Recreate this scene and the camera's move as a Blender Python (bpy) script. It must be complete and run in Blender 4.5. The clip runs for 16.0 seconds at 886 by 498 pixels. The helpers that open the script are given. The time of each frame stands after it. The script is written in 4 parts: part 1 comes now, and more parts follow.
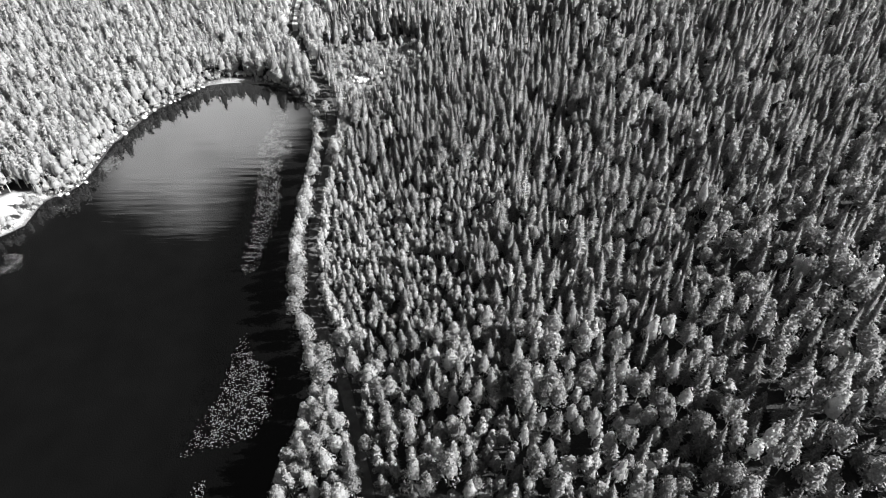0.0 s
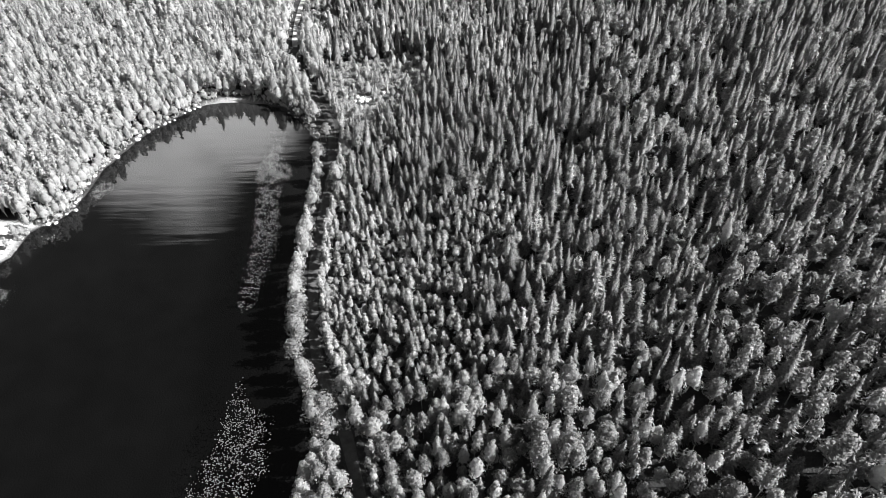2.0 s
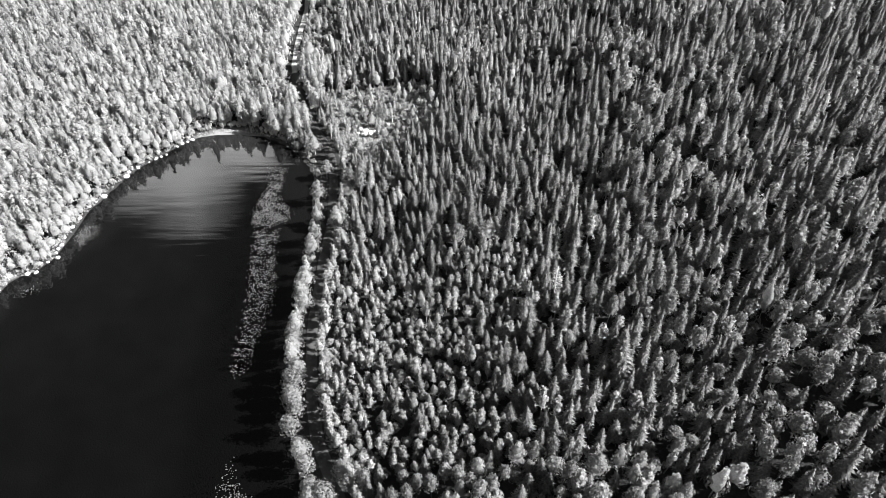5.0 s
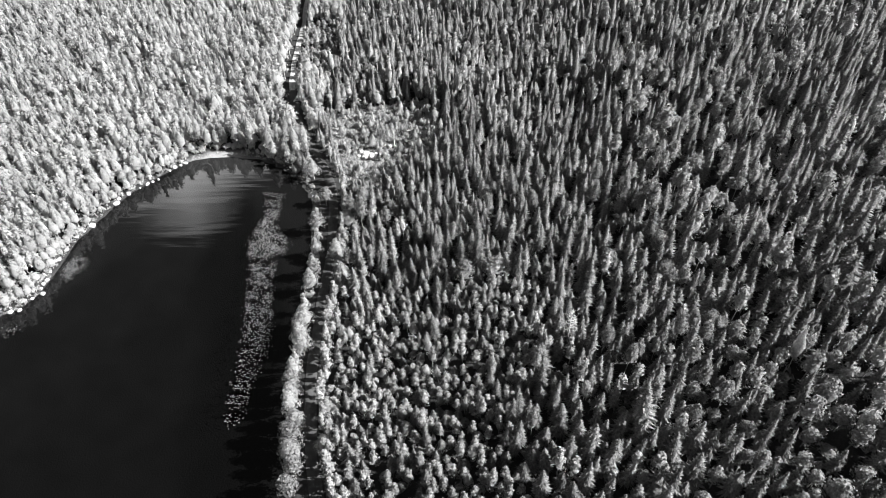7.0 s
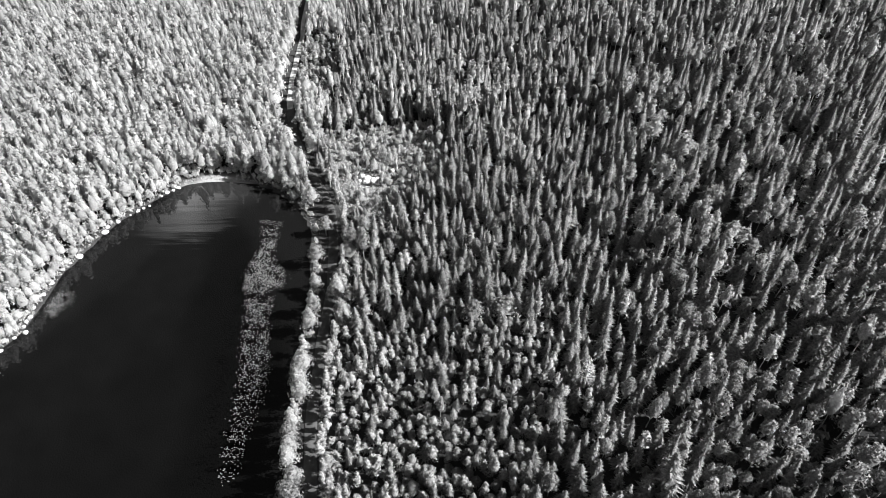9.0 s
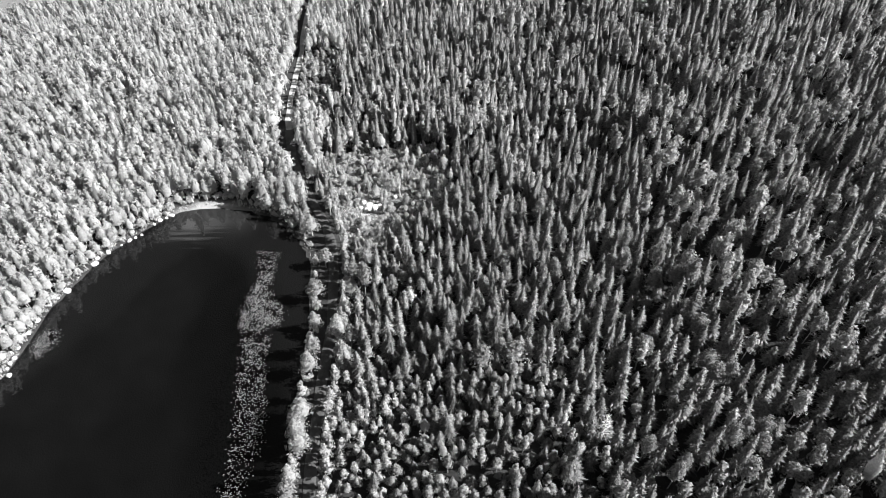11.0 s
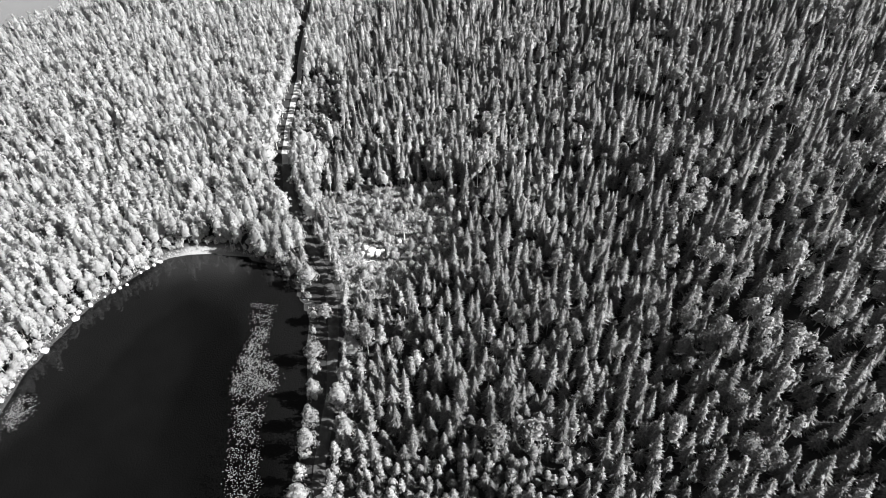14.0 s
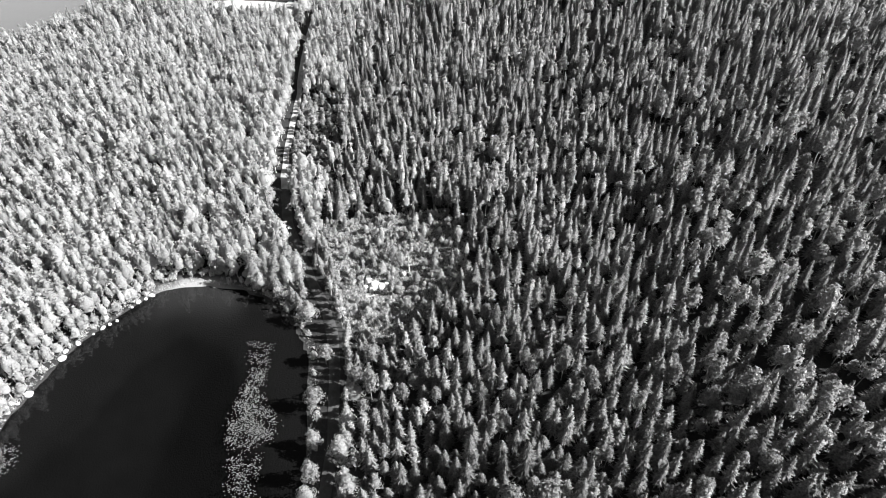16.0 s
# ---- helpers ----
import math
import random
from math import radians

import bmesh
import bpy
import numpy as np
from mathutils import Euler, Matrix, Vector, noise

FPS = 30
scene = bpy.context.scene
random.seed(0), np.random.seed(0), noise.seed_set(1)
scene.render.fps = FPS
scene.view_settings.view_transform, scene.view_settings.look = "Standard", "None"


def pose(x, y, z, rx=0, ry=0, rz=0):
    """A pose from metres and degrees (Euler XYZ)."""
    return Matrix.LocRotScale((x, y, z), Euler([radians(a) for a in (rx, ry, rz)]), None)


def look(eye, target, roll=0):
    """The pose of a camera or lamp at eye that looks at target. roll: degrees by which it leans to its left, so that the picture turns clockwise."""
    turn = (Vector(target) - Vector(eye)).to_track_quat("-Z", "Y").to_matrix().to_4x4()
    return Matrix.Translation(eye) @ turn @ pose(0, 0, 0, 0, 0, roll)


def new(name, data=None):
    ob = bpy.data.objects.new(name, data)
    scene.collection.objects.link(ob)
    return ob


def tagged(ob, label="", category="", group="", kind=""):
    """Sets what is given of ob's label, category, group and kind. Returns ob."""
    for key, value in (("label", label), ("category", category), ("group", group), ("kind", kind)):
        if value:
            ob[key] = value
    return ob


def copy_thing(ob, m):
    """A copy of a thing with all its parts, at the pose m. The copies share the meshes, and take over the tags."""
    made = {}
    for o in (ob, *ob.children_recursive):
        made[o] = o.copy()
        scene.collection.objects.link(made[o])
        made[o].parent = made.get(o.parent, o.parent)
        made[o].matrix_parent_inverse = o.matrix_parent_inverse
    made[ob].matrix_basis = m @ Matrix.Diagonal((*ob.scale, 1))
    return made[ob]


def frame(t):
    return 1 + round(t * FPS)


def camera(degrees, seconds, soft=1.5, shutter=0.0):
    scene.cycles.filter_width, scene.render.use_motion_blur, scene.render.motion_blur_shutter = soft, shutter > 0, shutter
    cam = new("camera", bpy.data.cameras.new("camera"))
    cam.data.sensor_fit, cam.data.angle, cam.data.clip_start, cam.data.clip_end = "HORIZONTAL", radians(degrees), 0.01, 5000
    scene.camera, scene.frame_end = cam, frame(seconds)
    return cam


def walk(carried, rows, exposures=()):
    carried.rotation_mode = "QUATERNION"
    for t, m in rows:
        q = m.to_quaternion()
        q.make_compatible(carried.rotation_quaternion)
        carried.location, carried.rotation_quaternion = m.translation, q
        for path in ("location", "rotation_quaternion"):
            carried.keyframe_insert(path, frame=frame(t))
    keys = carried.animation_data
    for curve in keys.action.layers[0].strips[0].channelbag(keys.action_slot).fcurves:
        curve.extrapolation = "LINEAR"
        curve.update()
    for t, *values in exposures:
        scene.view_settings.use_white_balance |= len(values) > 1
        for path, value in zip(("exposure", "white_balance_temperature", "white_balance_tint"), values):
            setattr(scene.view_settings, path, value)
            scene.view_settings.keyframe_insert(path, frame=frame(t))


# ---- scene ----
cam = camera(70.0, 16.0, soft=0.4)
PATH = [
    (0, (-0.368, 3.042, 122.141), (-0.37, 4.465, 120.736), -0.4),
    (0.5, (-0.879, 6.042, 122.13), (-0.88, 7.467, 120.727), -0.3),
    (1, (-1.38, 9.059, 122.136), (-1.381, 10.485, 120.734), -0.3),
    (1.5, (-1.883, 12.132, 122.16), (-1.883, 13.559, 120.759), -0.3),
    (2, (-2.344, 15.212, 122.192), (-2.344, 16.64, 120.792), -0.3),
    (2.5, (-2.734, 18.291, 122.232), (-2.734, 19.72, 120.832), -0.3),
    (3, (-3.107, 21.399, 122.294), (-3.108, 22.829, 120.895), -0.3),
    (3.5, (-3.453, 24.617, 122.355), (-3.454, 26.047, 120.958), -0.3),
    (4, (-3.741, 27.799, 122.432), (-3.743, 29.229, 121.034), -0.4),
    (4.2, (-3.846, 29.07, 122.455), (-3.849, 30.501, 121.058), -0.4),
    (6.3, (-5.05, 42.702, 123.044), (-5.06, 44.131, 121.645), -0.4),
    (6.5, (-5.244, 43.968, 123.063), (-5.25, 45.396, 121.662), -0.5),
    (7, (-5.896, 47.088, 123.116), (-5.901, 48.516, 121.716), -0.5),
    (7.5, (-6.621, 50.19, 123.177), (-6.622, 51.619, 121.778), -0.4),
    (8, (-7.312, 53.332, 123.215), (-7.311, 54.761, 121.815), -0.3),
    (8.5, (-7.949, 56.409, 123.259), (-7.945, 57.838, 121.86), -0.2),
    (9, (-8.505, 59.487, 123.309), (-8.498, 60.917, 121.91), -0.1),
    (9.2, (-8.683, 60.73, 123.331), (-8.675, 62.157, 121.931), -0.1),
    (11.5, (-10.062, 74.78, 124.451), (-10.056, 76.208, 123.05), -0.1),
    (12, (-10.308, 77.9, 124.572), (-10.302, 79.327, 123.171), -0.1),
    (12.5, (-10.585, 81.039, 124.691), (-10.581, 82.466, 123.29), -0.1),
    (13, (-10.963, 84.182, 124.785), (-10.958, 85.609, 123.383), -0.1),
    (13.5, (-11.433, 87.226, 124.857), (-11.427, 88.653, 123.455), -0.1),
    (14, (-11.92, 90.309, 124.917), (-11.913, 91.736, 123.515), -0.2),
    (14.5, (-12.41, 93.395, 124.998), (-12.402, 94.821, 123.596), -0.1),
    (15, (-12.875, 96.5, 125.063), (-12.868, 97.925, 123.66), -0.1),
    (15.5, (-13.347, 99.538, 125.116), (-13.339, 100.965, 123.713), -0.1),
    (16, (-13.824, 102.496, 125.157), (-13.815, 103.924, 123.756), -0.0),
]
walk(cam, [(t, look(eye, target, roll)) for t, eye, target, roll in PATH])

# ---- world, sun, exposure ----
SUN_AZ, SUN_EL = 97.0, 37.0          # degrees clockwise from +y, and above the horizon
scene.view_settings.exposure = 1.84
sun_dir = Vector((math.sin(radians(SUN_AZ)) * math.cos(radians(SUN_EL)),
                  math.cos(radians(SUN_AZ)) * math.cos(radians(SUN_EL)), math.sin(radians(SUN_EL))))
sun = new("sun", bpy.data.lights.new("sun", "SUN"))
sun.data.energy, sun.data.angle = 4.5, radians(0.55)
sun.matrix_world = look(sun_dir * 900, (0, 0, 0))

world = bpy.data.worlds.new("sky")
scene.world = world
world.use_nodes = True


def wire(tree, kind, **inputs):
    """A node with its inputs set: a value, or an output socket to link."""
    node = tree.nodes.new(kind)
    for key, value in inputs.items():
        slot = node.inputs[int(key[1:])] if key[0] == "i" and key[1:].isdigit() else node.inputs[key]
        if hasattr(value, "links"):
            tree.links.new(value, slot)
        else:
            slot.default_value = value
    return node


def calc(tree, op, a, b=0.0, c=0.0, clamp=False):
    node = wire(tree, "ShaderNodeMath", i0=a, i1=b, i2=c)
    node.operation, node.use_clamp = op, clamp
    return node.outputs[0]


def span(tree, value, lo, hi, a, b, smooth=False):
    node = wire(tree, "ShaderNodeMapRange", i0=value, i1=lo, i2=hi, i3=a, i4=b)
    if smooth:
        node.interpolation_type = "SMOOTHSTEP"
    return node.outputs[0]


def clouds_world():
    t = world.node_tree
    t.nodes.clear()
    sky = t.nodes.new("ShaderNodeTexSky")
    sky.sky_type, sky.sun_disc = "NISHITA", False
    sky.sun_elevation, sky.sun_rotation = radians(SUN_EL), radians(SUN_AZ)
    grey = wire(t, "ShaderNodeRGBToBW", Color=sky.outputs[0]).outputs[0]
    where = t.nodes.new("ShaderNodeTexCoord").outputs["Generated"]
    drift = wire(t, "ShaderNodeMapping", Vector=where, Scale=(2.2, 2.2, 5.0)).outputs[0]
    puff = wire(t, "ShaderNodeTexNoise", Vector=drift, Scale=2.6, Detail=6.0, Roughness=0.6).outputs[0]
    # one fair-weather cloud low over the far shore, and a lower bank of it beside
    az, el = radians(-21.5), radians(29.5)
    heart = (math.sin(az) * math.cos(el), math.cos(az) * math.cos(el), math.sin(el))
    near = wire(t, "ShaderNodeVectorMath", i0=where, i1=heart)
    near.operation = "DOT_PRODUCT"
    az1, el1 = radians(-27.6), radians(32.7)
    side = wire(t, "ShaderNodeVectorMath", i0=where, i1=(math.sin(az1) * math.cos(el1), math.cos(az1) * math.cos(el1), math.sin(el1)))
    side.operation = "DOT_PRODUCT"
    mass = calc(t, "MAXIMUM", near.outputs["Value"], calc(t, "SUBTRACT", side.outputs["Value"], 0.0018))
    ragged = calc(t, "ADD", mass, calc(t, "MULTIPLY", calc(t, "SUBTRACT", puff, 0.5), 0.012))
    cloud = span(t, ragged, 0.9905, 0.9990, 0.0, 1.05, True)
    az2, el2 = radians(-36.0), radians(18.5)
    low = wire(t, "ShaderNodeVectorMath", i0=where, i1=(math.sin(az2) * math.cos(el2), math.cos(az2) * math.cos(el2), math.sin(el2)))
    low.operation = "DOT_PRODUCT"
    wisp = span(t, calc(t, "ADD", low.outputs["Value"], calc(t, "MULTIPLY", calc(t, "SUBTRACT", puff, 0.5), 0.03)), 0.990, 0.998, 0.0, 0.55, True)
    cover = calc(t, "MAXIMUM", cloud, wisp)
    both = calc(t, "ADD", calc(t, "MULTIPLY", grey, calc(t, "SUBTRACT", 1.0, cover)), calc(t, "MULTIPLY", cover, 64.0))
    back = wire(t, "ShaderNodeBackground", Color=both, Strength=0.026)
    out = t.nodes.new("ShaderNodeOutputWorld")
    t.links.new(back.outputs[0], out.inputs[0])


clouds_world()

# ---- materials (the film is black and white, so all greys) ----


def blank(name):
    mat = bpy.data.materials.new(name)
    mat.use_nodes = True
    mat.node_tree.nodes.clear()
    return mat, mat.node_tree


def finish(t, shader, height=None, strength=0.3, distance=0.1):
    out = t.nodes.new("ShaderNodeOutputMaterial")
    t.links.new(shader.outputs[0], out.inputs[0])
    if height is not None:
        bump = wire(t, "ShaderNodeBump", Strength=strength, Distance=distance, Height=height)
        for node in t.nodes:
            if node.type in {"BSDF_PRINCIPLED", "BSDF_GLOSSY", "BSDF_DIFFUSE"} and not node.inputs["Normal"].is_linked:
                t.links.new(bump.outputs[0], node.inputs["Normal"])


def place(t, scale=(1, 1, 1)):
    geo = t.nodes.new("ShaderNodeNewGeometry").outputs["Position"]
    return wire(t, "ShaderNodeMapping", Vector=geo, Scale=scale).outputs[0]


def foliage(name, tone, shine=0.5, through_leaf=0.35, relief=0.6, vary=1.0):
    """Leaves or needles: each sprig and each tree has a tone of its own."""
    mat, t = blank(name)
    island = t.nodes.new("ShaderNodeNewGeometry").outputs["Random Per Island"]
    tree_tone = wire(t, "ShaderNodeAttribute")
    tree_tone.attribute_name = "tint"
    one = t.nodes.new("ShaderNodeObjectInfo").outputs["Random"]
    mottled = wire(t, "ShaderNodeTexNoise", Vector=place(t), Scale=2.2, Detail=3.0).outputs[0]
    mix = calc(t, "ADD", span(t, island, 0, 1, 0.95 - 0.17 * vary, 0.95 + 0.17 * vary), calc(t, "MULTIPLY", calc(t, "ADD", tree_tone.outputs["Fac"], one), 0.45))
    mix = calc(t, "MULTIPLY", mix, span(t, mottled, 0.3, 0.7, 0.95 - 0.25 * vary, 0.95 + 0.25 * vary))
    tone_out = calc(t, "MULTIPLY", mix, tone)
    leaf = wire(t, "ShaderNodeBsdfPrincipled", **{"Base Color": tone_out, "Roughness": shine, "Specular IOR Level": 0.12})
    glow = wire(t, "ShaderNodeBsdfTranslucent", Color=tone_out)
    both = wire(t, "ShaderNodeMixShader", i0=through_leaf, i1=leaf.outputs[0], i2=glow.outputs[0])
    tufts = wire(t, "ShaderNodeTexNoise", Vector=place(t), Scale=3.6, Detail=4.0, Roughness=0.65).outputs[0]
    finish(t, both, tufts, relief, 0.3)
    return mat


def bark(name, tone, dark, band=3.0):
    mat, t = blank(name)
    fleck = wire(t, "ShaderNodeTexNoise", Vector=place(t, (2, 2, band)), Scale=1.6, Detail=5.0).outputs[0]
    fac = span(t, fleck, 0.42, 0.58, dark, tone)
    finish(t, wire(t, "ShaderNodeBsdfPrincipled", **{"Base Color": fac, "Roughness": 0.85}), fleck, 0.5, 0.05)
    return mat


def stone(name, lo, hi):
    mat, t = blank(name)
    big = wire(t, "ShaderNodeTexNoise", Vector=place(t), Scale=0.9, Detail=4.0).outputs[0]
    fine = wire(t, "ShaderNodeTexNoise", Vector=place(t), Scale=9.0, Detail=6.0).outputs[0]
    fac = calc(t, "MULTIPLY", span(t, big, 0.3, 0.7, lo, hi), span(t, fine, 0.3, 0.7, 0.75, 1.2))
    finish(t, wire(t, "ShaderNodeBsdfPrincipled", **{"Base Color": fac, "Roughness": 0.8}), fine, 0.6, 0.08)
    return mat


def forest_floor():
    """Moss and heath on land, darkened for tree shade, pale sand at the water's edge, dark mud under deep water."""
    mat, t = blank("forest_floor")
    pos = place(t)
    z = wire(t, "ShaderNodeSeparateXYZ", Vector=pos).outputs[2]
    big = wire(t, "ShaderNodeTexNoise", Vector=pos, Scale=0.12, Detail=5.0).outputs[0]
    fine = wire(t, "ShaderNodeTexNoise", Vector=pos, Scale=2.5, Detail=6.0).outputs[0]
    sandy = wire(t, "ShaderNodeAttribute")
    sandy.attribute_name = "sand"
    # land tone sits near black: shade between the stems is in the colour
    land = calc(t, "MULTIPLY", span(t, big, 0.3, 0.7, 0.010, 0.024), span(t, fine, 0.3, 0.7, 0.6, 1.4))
    sand = calc(t, "MULTIPLY", span(t, fine, 0.3, 0.7, 0.34, 0.46), 1.0)
    mud = span(t, big, 0.3, 0.7, 0.012, 0.024)
    edge = calc(t, "ADD", z, calc(t, "MULTIPLY", calc(t, "SUBTRACT", big, 0.5), 0.8))
    low = span(t, edge, -1.6, -0.3, 0.0, 0.25, True)
    mixed = calc(t, "ADD", mud, calc(t, "MULTIPLY", low, calc(t, "SUBTRACT", 0.14, mud)))
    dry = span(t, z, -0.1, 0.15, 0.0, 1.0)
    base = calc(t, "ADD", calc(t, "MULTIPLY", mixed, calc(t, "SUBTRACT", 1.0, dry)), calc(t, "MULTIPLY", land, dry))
    s = sandy.outputs["Fac"]
    base = calc(t, "ADD", calc(t, "MULTIPLY", base, calc(t, "SUBTRACT", 1.0, s)), calc(t, "MULTIPLY", sand, s))
    finish(t, wire(t, "ShaderNodeBsdfPrincipled", **{"Base Color": base, "Roughness": 0.95}), fine, 0.6, 0.3)
    return mat


def lake_water():
    mat, t = blank("lake_water")
    long_swell = wire(t, "ShaderNodeTexNoise", Vector=place(t, (0.05, 0.35, 1)), Scale=1.0, Detail=1.5).outputs[0]
    ripple = wire(t, "ShaderNodeTexNoise", Vector=place(t, (0.6, 1.6, 1)), Scale=1.0, Detail=2.0).outputs[0]
    height = calc(t, "ADD", calc(t, "MULTIPLY", long_swell, 1.0), calc(t, "MULTIPLY", ripple, 0.006))
    bump = wire(t, "ShaderNodeBump", Strength=0.06, Distance=0.5, Height=height)
    mirror = wire(t, "ShaderNodeBsdfGlossy", Color=(1, 1, 1, 1), Roughness=0.02, Normal=bump.outputs[0])
    clear = wire(t, "ShaderNodeBsdfTransparent", Color=(0.072, 0.072, 0.072, 1))
    facing = wire(t, "ShaderNodeFresnel", IOR=1.34, Normal=bump.outputs[0])
    both = wire(t, "ShaderNodeMixShader", i0=facing.outputs[0], i1=clear.outputs[0], i2=mirror.outputs[0])
    finish(t, both)
    return mat


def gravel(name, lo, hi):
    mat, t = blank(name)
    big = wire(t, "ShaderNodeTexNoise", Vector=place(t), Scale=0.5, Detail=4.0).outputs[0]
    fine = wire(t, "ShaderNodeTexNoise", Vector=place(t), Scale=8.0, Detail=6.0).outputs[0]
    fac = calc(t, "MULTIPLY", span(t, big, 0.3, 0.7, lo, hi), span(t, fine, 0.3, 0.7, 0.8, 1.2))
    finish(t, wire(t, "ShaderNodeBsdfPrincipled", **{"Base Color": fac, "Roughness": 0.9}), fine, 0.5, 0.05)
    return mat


FLOOR, WATER = forest_floor(), lake_water()
# tree shade and sun are part of the tones: near gravel darker, far paler
GRAVEL, SANDY = gravel("grassy_shaded_gravel", 0.028, 0.065), gravel("sandy_sunlit_gravel", 0.24, 0.40)
NEEDLE = foliage("spruce_needles", 0.145, 0.55, 0.3, 0.45, 1.9)
PINE = foliage("pine_needles", 0.215, 0.55, 0.35, 0.4, 1.8)
# birch tone raised for the sunlit bank, alder lowered for the shaded slope
LEAF_SUNLIT = foliage("birch_leaves_sun_toned", 0.385, 0.75, 0.68, 0.25, 0.7)
ALDER_SHADED = foliage("alder_leaves_shade_toned", 0.195, 0.6, 0.4, 0.4, 1.6)
GRASS = foliage("pale_grass", 0.31, 0.7, 0.4)
PAD = foliage("lily_leaf", 0.125, 0.35, 0.1, 0.1)
SPRUCE_BARK, PINE_BARK, BIRCH_BARK = bark("spruce_bark", 0.12, 0.05), bark("pine_bark", 0.32, 0.14), bark("birch_bark", 0.62, 0.16, 6.0)
DEAD = bark("dead_wood", 0.55, 0.4)
ROCK = stone("granite", 0.42, 0.68)
DARK_ROCK = stone("dark_granite", 0.07, 0.16)

# ---- the plan ----
SHORE = [(-34.5, 20), (-34.2, 57), (-34, 62), (-32.3, 68), (-29.5, 75), (-29.8, 83), (-33.5, 93), (-37.3, 103), (-39.8, 115),
         (-41.8, 128), (-41.9, 140), (-42, 152), (-41.8, 163), (-43.2, 180), (-45.5, 195), (-50.5, 204), (-56, 209.5), (-61, 213.3),
         (-67, 215.8), (-75, 217), (-83, 216.7), (-89.5, 214), (-94.6, 208), (-100, 201.5), (-104.8, 194), (-108, 183.4),
         (-110.3, 177), (-111, 165), (-111.5, 157), (-114.5, 151.2), (-118.5, 149.5), (-120, 146), (-120.5, 137), (-126, 132),
         (-150, 120), (-175, 95), (-180, 40), (-160, 0), (-120, -30), (-60, -25)]
FAR_LAKE = [(-290, 260), (-212, 325), (-190, 343), (-177, 363), (-154, 392), (-110, 398), (-84, 394.5), (-70, 403), (-40, 422), (20, 470), (60, 640), (-330, 640)]
ROAD = [(-4, 20), (-11, 45), (-18.1, 66.4), (-21.8, 79.9), (-25, 88), (-28.3, 95.5), (-31.2, 101), (-33.6, 110), (-35.8, 122), (-37, 135.4),
        (-37.2, 153), (-37, 170), (-37.8, 181), (-39.6, 196), (-43, 207.5), (-46.3, 213.5), (-50.4, 222), (-55.6, 234), (-58.4, 241),
        (-61.9, 255), (-63.6, 270), (-64, 282), (-64.6, 295), (-65.5, 308), (-67.4, 329), (-68.7, 353), (-69.5, 372), (-68, 400), (-40, 440)]
TRACK = [(-68.9, 352), (-75, 362), (-79.2, 372), (-83, 388), (-84, 397)]
CLEARING = [(-47, 236), (-37, 242), (-13, 241), (-6, 230), (-7, 214), (-14, 204), (-23, 197), (-33, 195), (-38, 201), (-42, 216)]
LEFT_BEACH = [(-118.5, 150.5), (-121, 147), (-121.5, 137.5), (-127, 133), (-147, 124), (-150, 141), (-134, 149.5), (-126, 152)]


def to_edge(poly, p, closed=True):
    """Distance of points p (n, 2) to a polyline, and whether they lie inside it."""
    a = np.array(poly, float)
    b = np.roll(a, -1, 0)
    if not closed:
        a, b = a[:-1], b[:-1]
    best = np.full(len(p), 1e9)
    inside = np.zeros(len(p), bool)
    for (ax, ay), (bx, by) in zip(a, b):
        d = np.array([bx - ax, by - ay])
        s = np.clip(((p - (ax, ay)) @ d) / (d @ d), 0, 1)
        best = np.minimum(best, np.hypot(p[:, 0] - ax - s * d[0], p[:, 1] - ay - s * d[1]))
        if closed and ay != by:
            cross = (ay > p[:, 1]) != (by > p[:, 1])
            inside ^= cross & (p[:, 0] < (bx - ax) * (p[:, 1] - ay) / (by - ay) + ax)
    return best, inside


def ease(v, lo, hi):
    s = np.clip((v - lo) / (hi - lo), 0, 1)
    return s * s * (3 - 2 * s)


def shore_distance(p):
    """Metres from the water's edge: land positive, water negative."""
    d1, in1 = to_edge(SHORE, p)
    d2, in2 = to_edge(FAR_LAKE, p)
    return np.minimum(np.where(in1, -d1, d1), np.where(in2, -d2, d2))


def ground(p):
    """Height of the ground at points (n, 2)."""
    p = np.asarray(p, float)
    x, y = p[:, 0], p[:, 1]
    d = shore_distance(p)
    hill = 15 * ease(x, 5, 115) + 7 * ease(x, 90, 260) + 7 * ease(y, 150, 300) * ease(x, 0, 90)
    hill = hill + 5.0 * ease(d, 6, 45) * ease(x, -40, 15) + 2.0 * ease(d, 5, 60) + 2.5 * ease(d, 30, 120) * ease(-x, 60, 120)
    roll = 0.5 * np.sin(x * 0.11 + 1.3) * np.sin(y * 0.093) + 0.3 * np.sin(x * 0.23 + y * 0.17)
    hill = hill + roll * ease(d, 6, 30)
    land = 0.9 * ease(d, 0, 3.5) + 0.02 + hill
    deep = 0.02 - 0.24 * np.clip(-d, 0, 5) - 0.28 * np.clip(-d - 5, 0, 20)
    shelf = 0.02 - 0.05 * np.clip(-d, 0, 16) - 0.3 * np.clip(-d - 16, 0, 20)
    flat = ease(y, 148, 175)
    return np.where(d > 0, land, deep * (1 - flat) + shelf * flat)


def height(x, y):
    return float(ground([(x, y)])[0])


# ---- building helpers ----


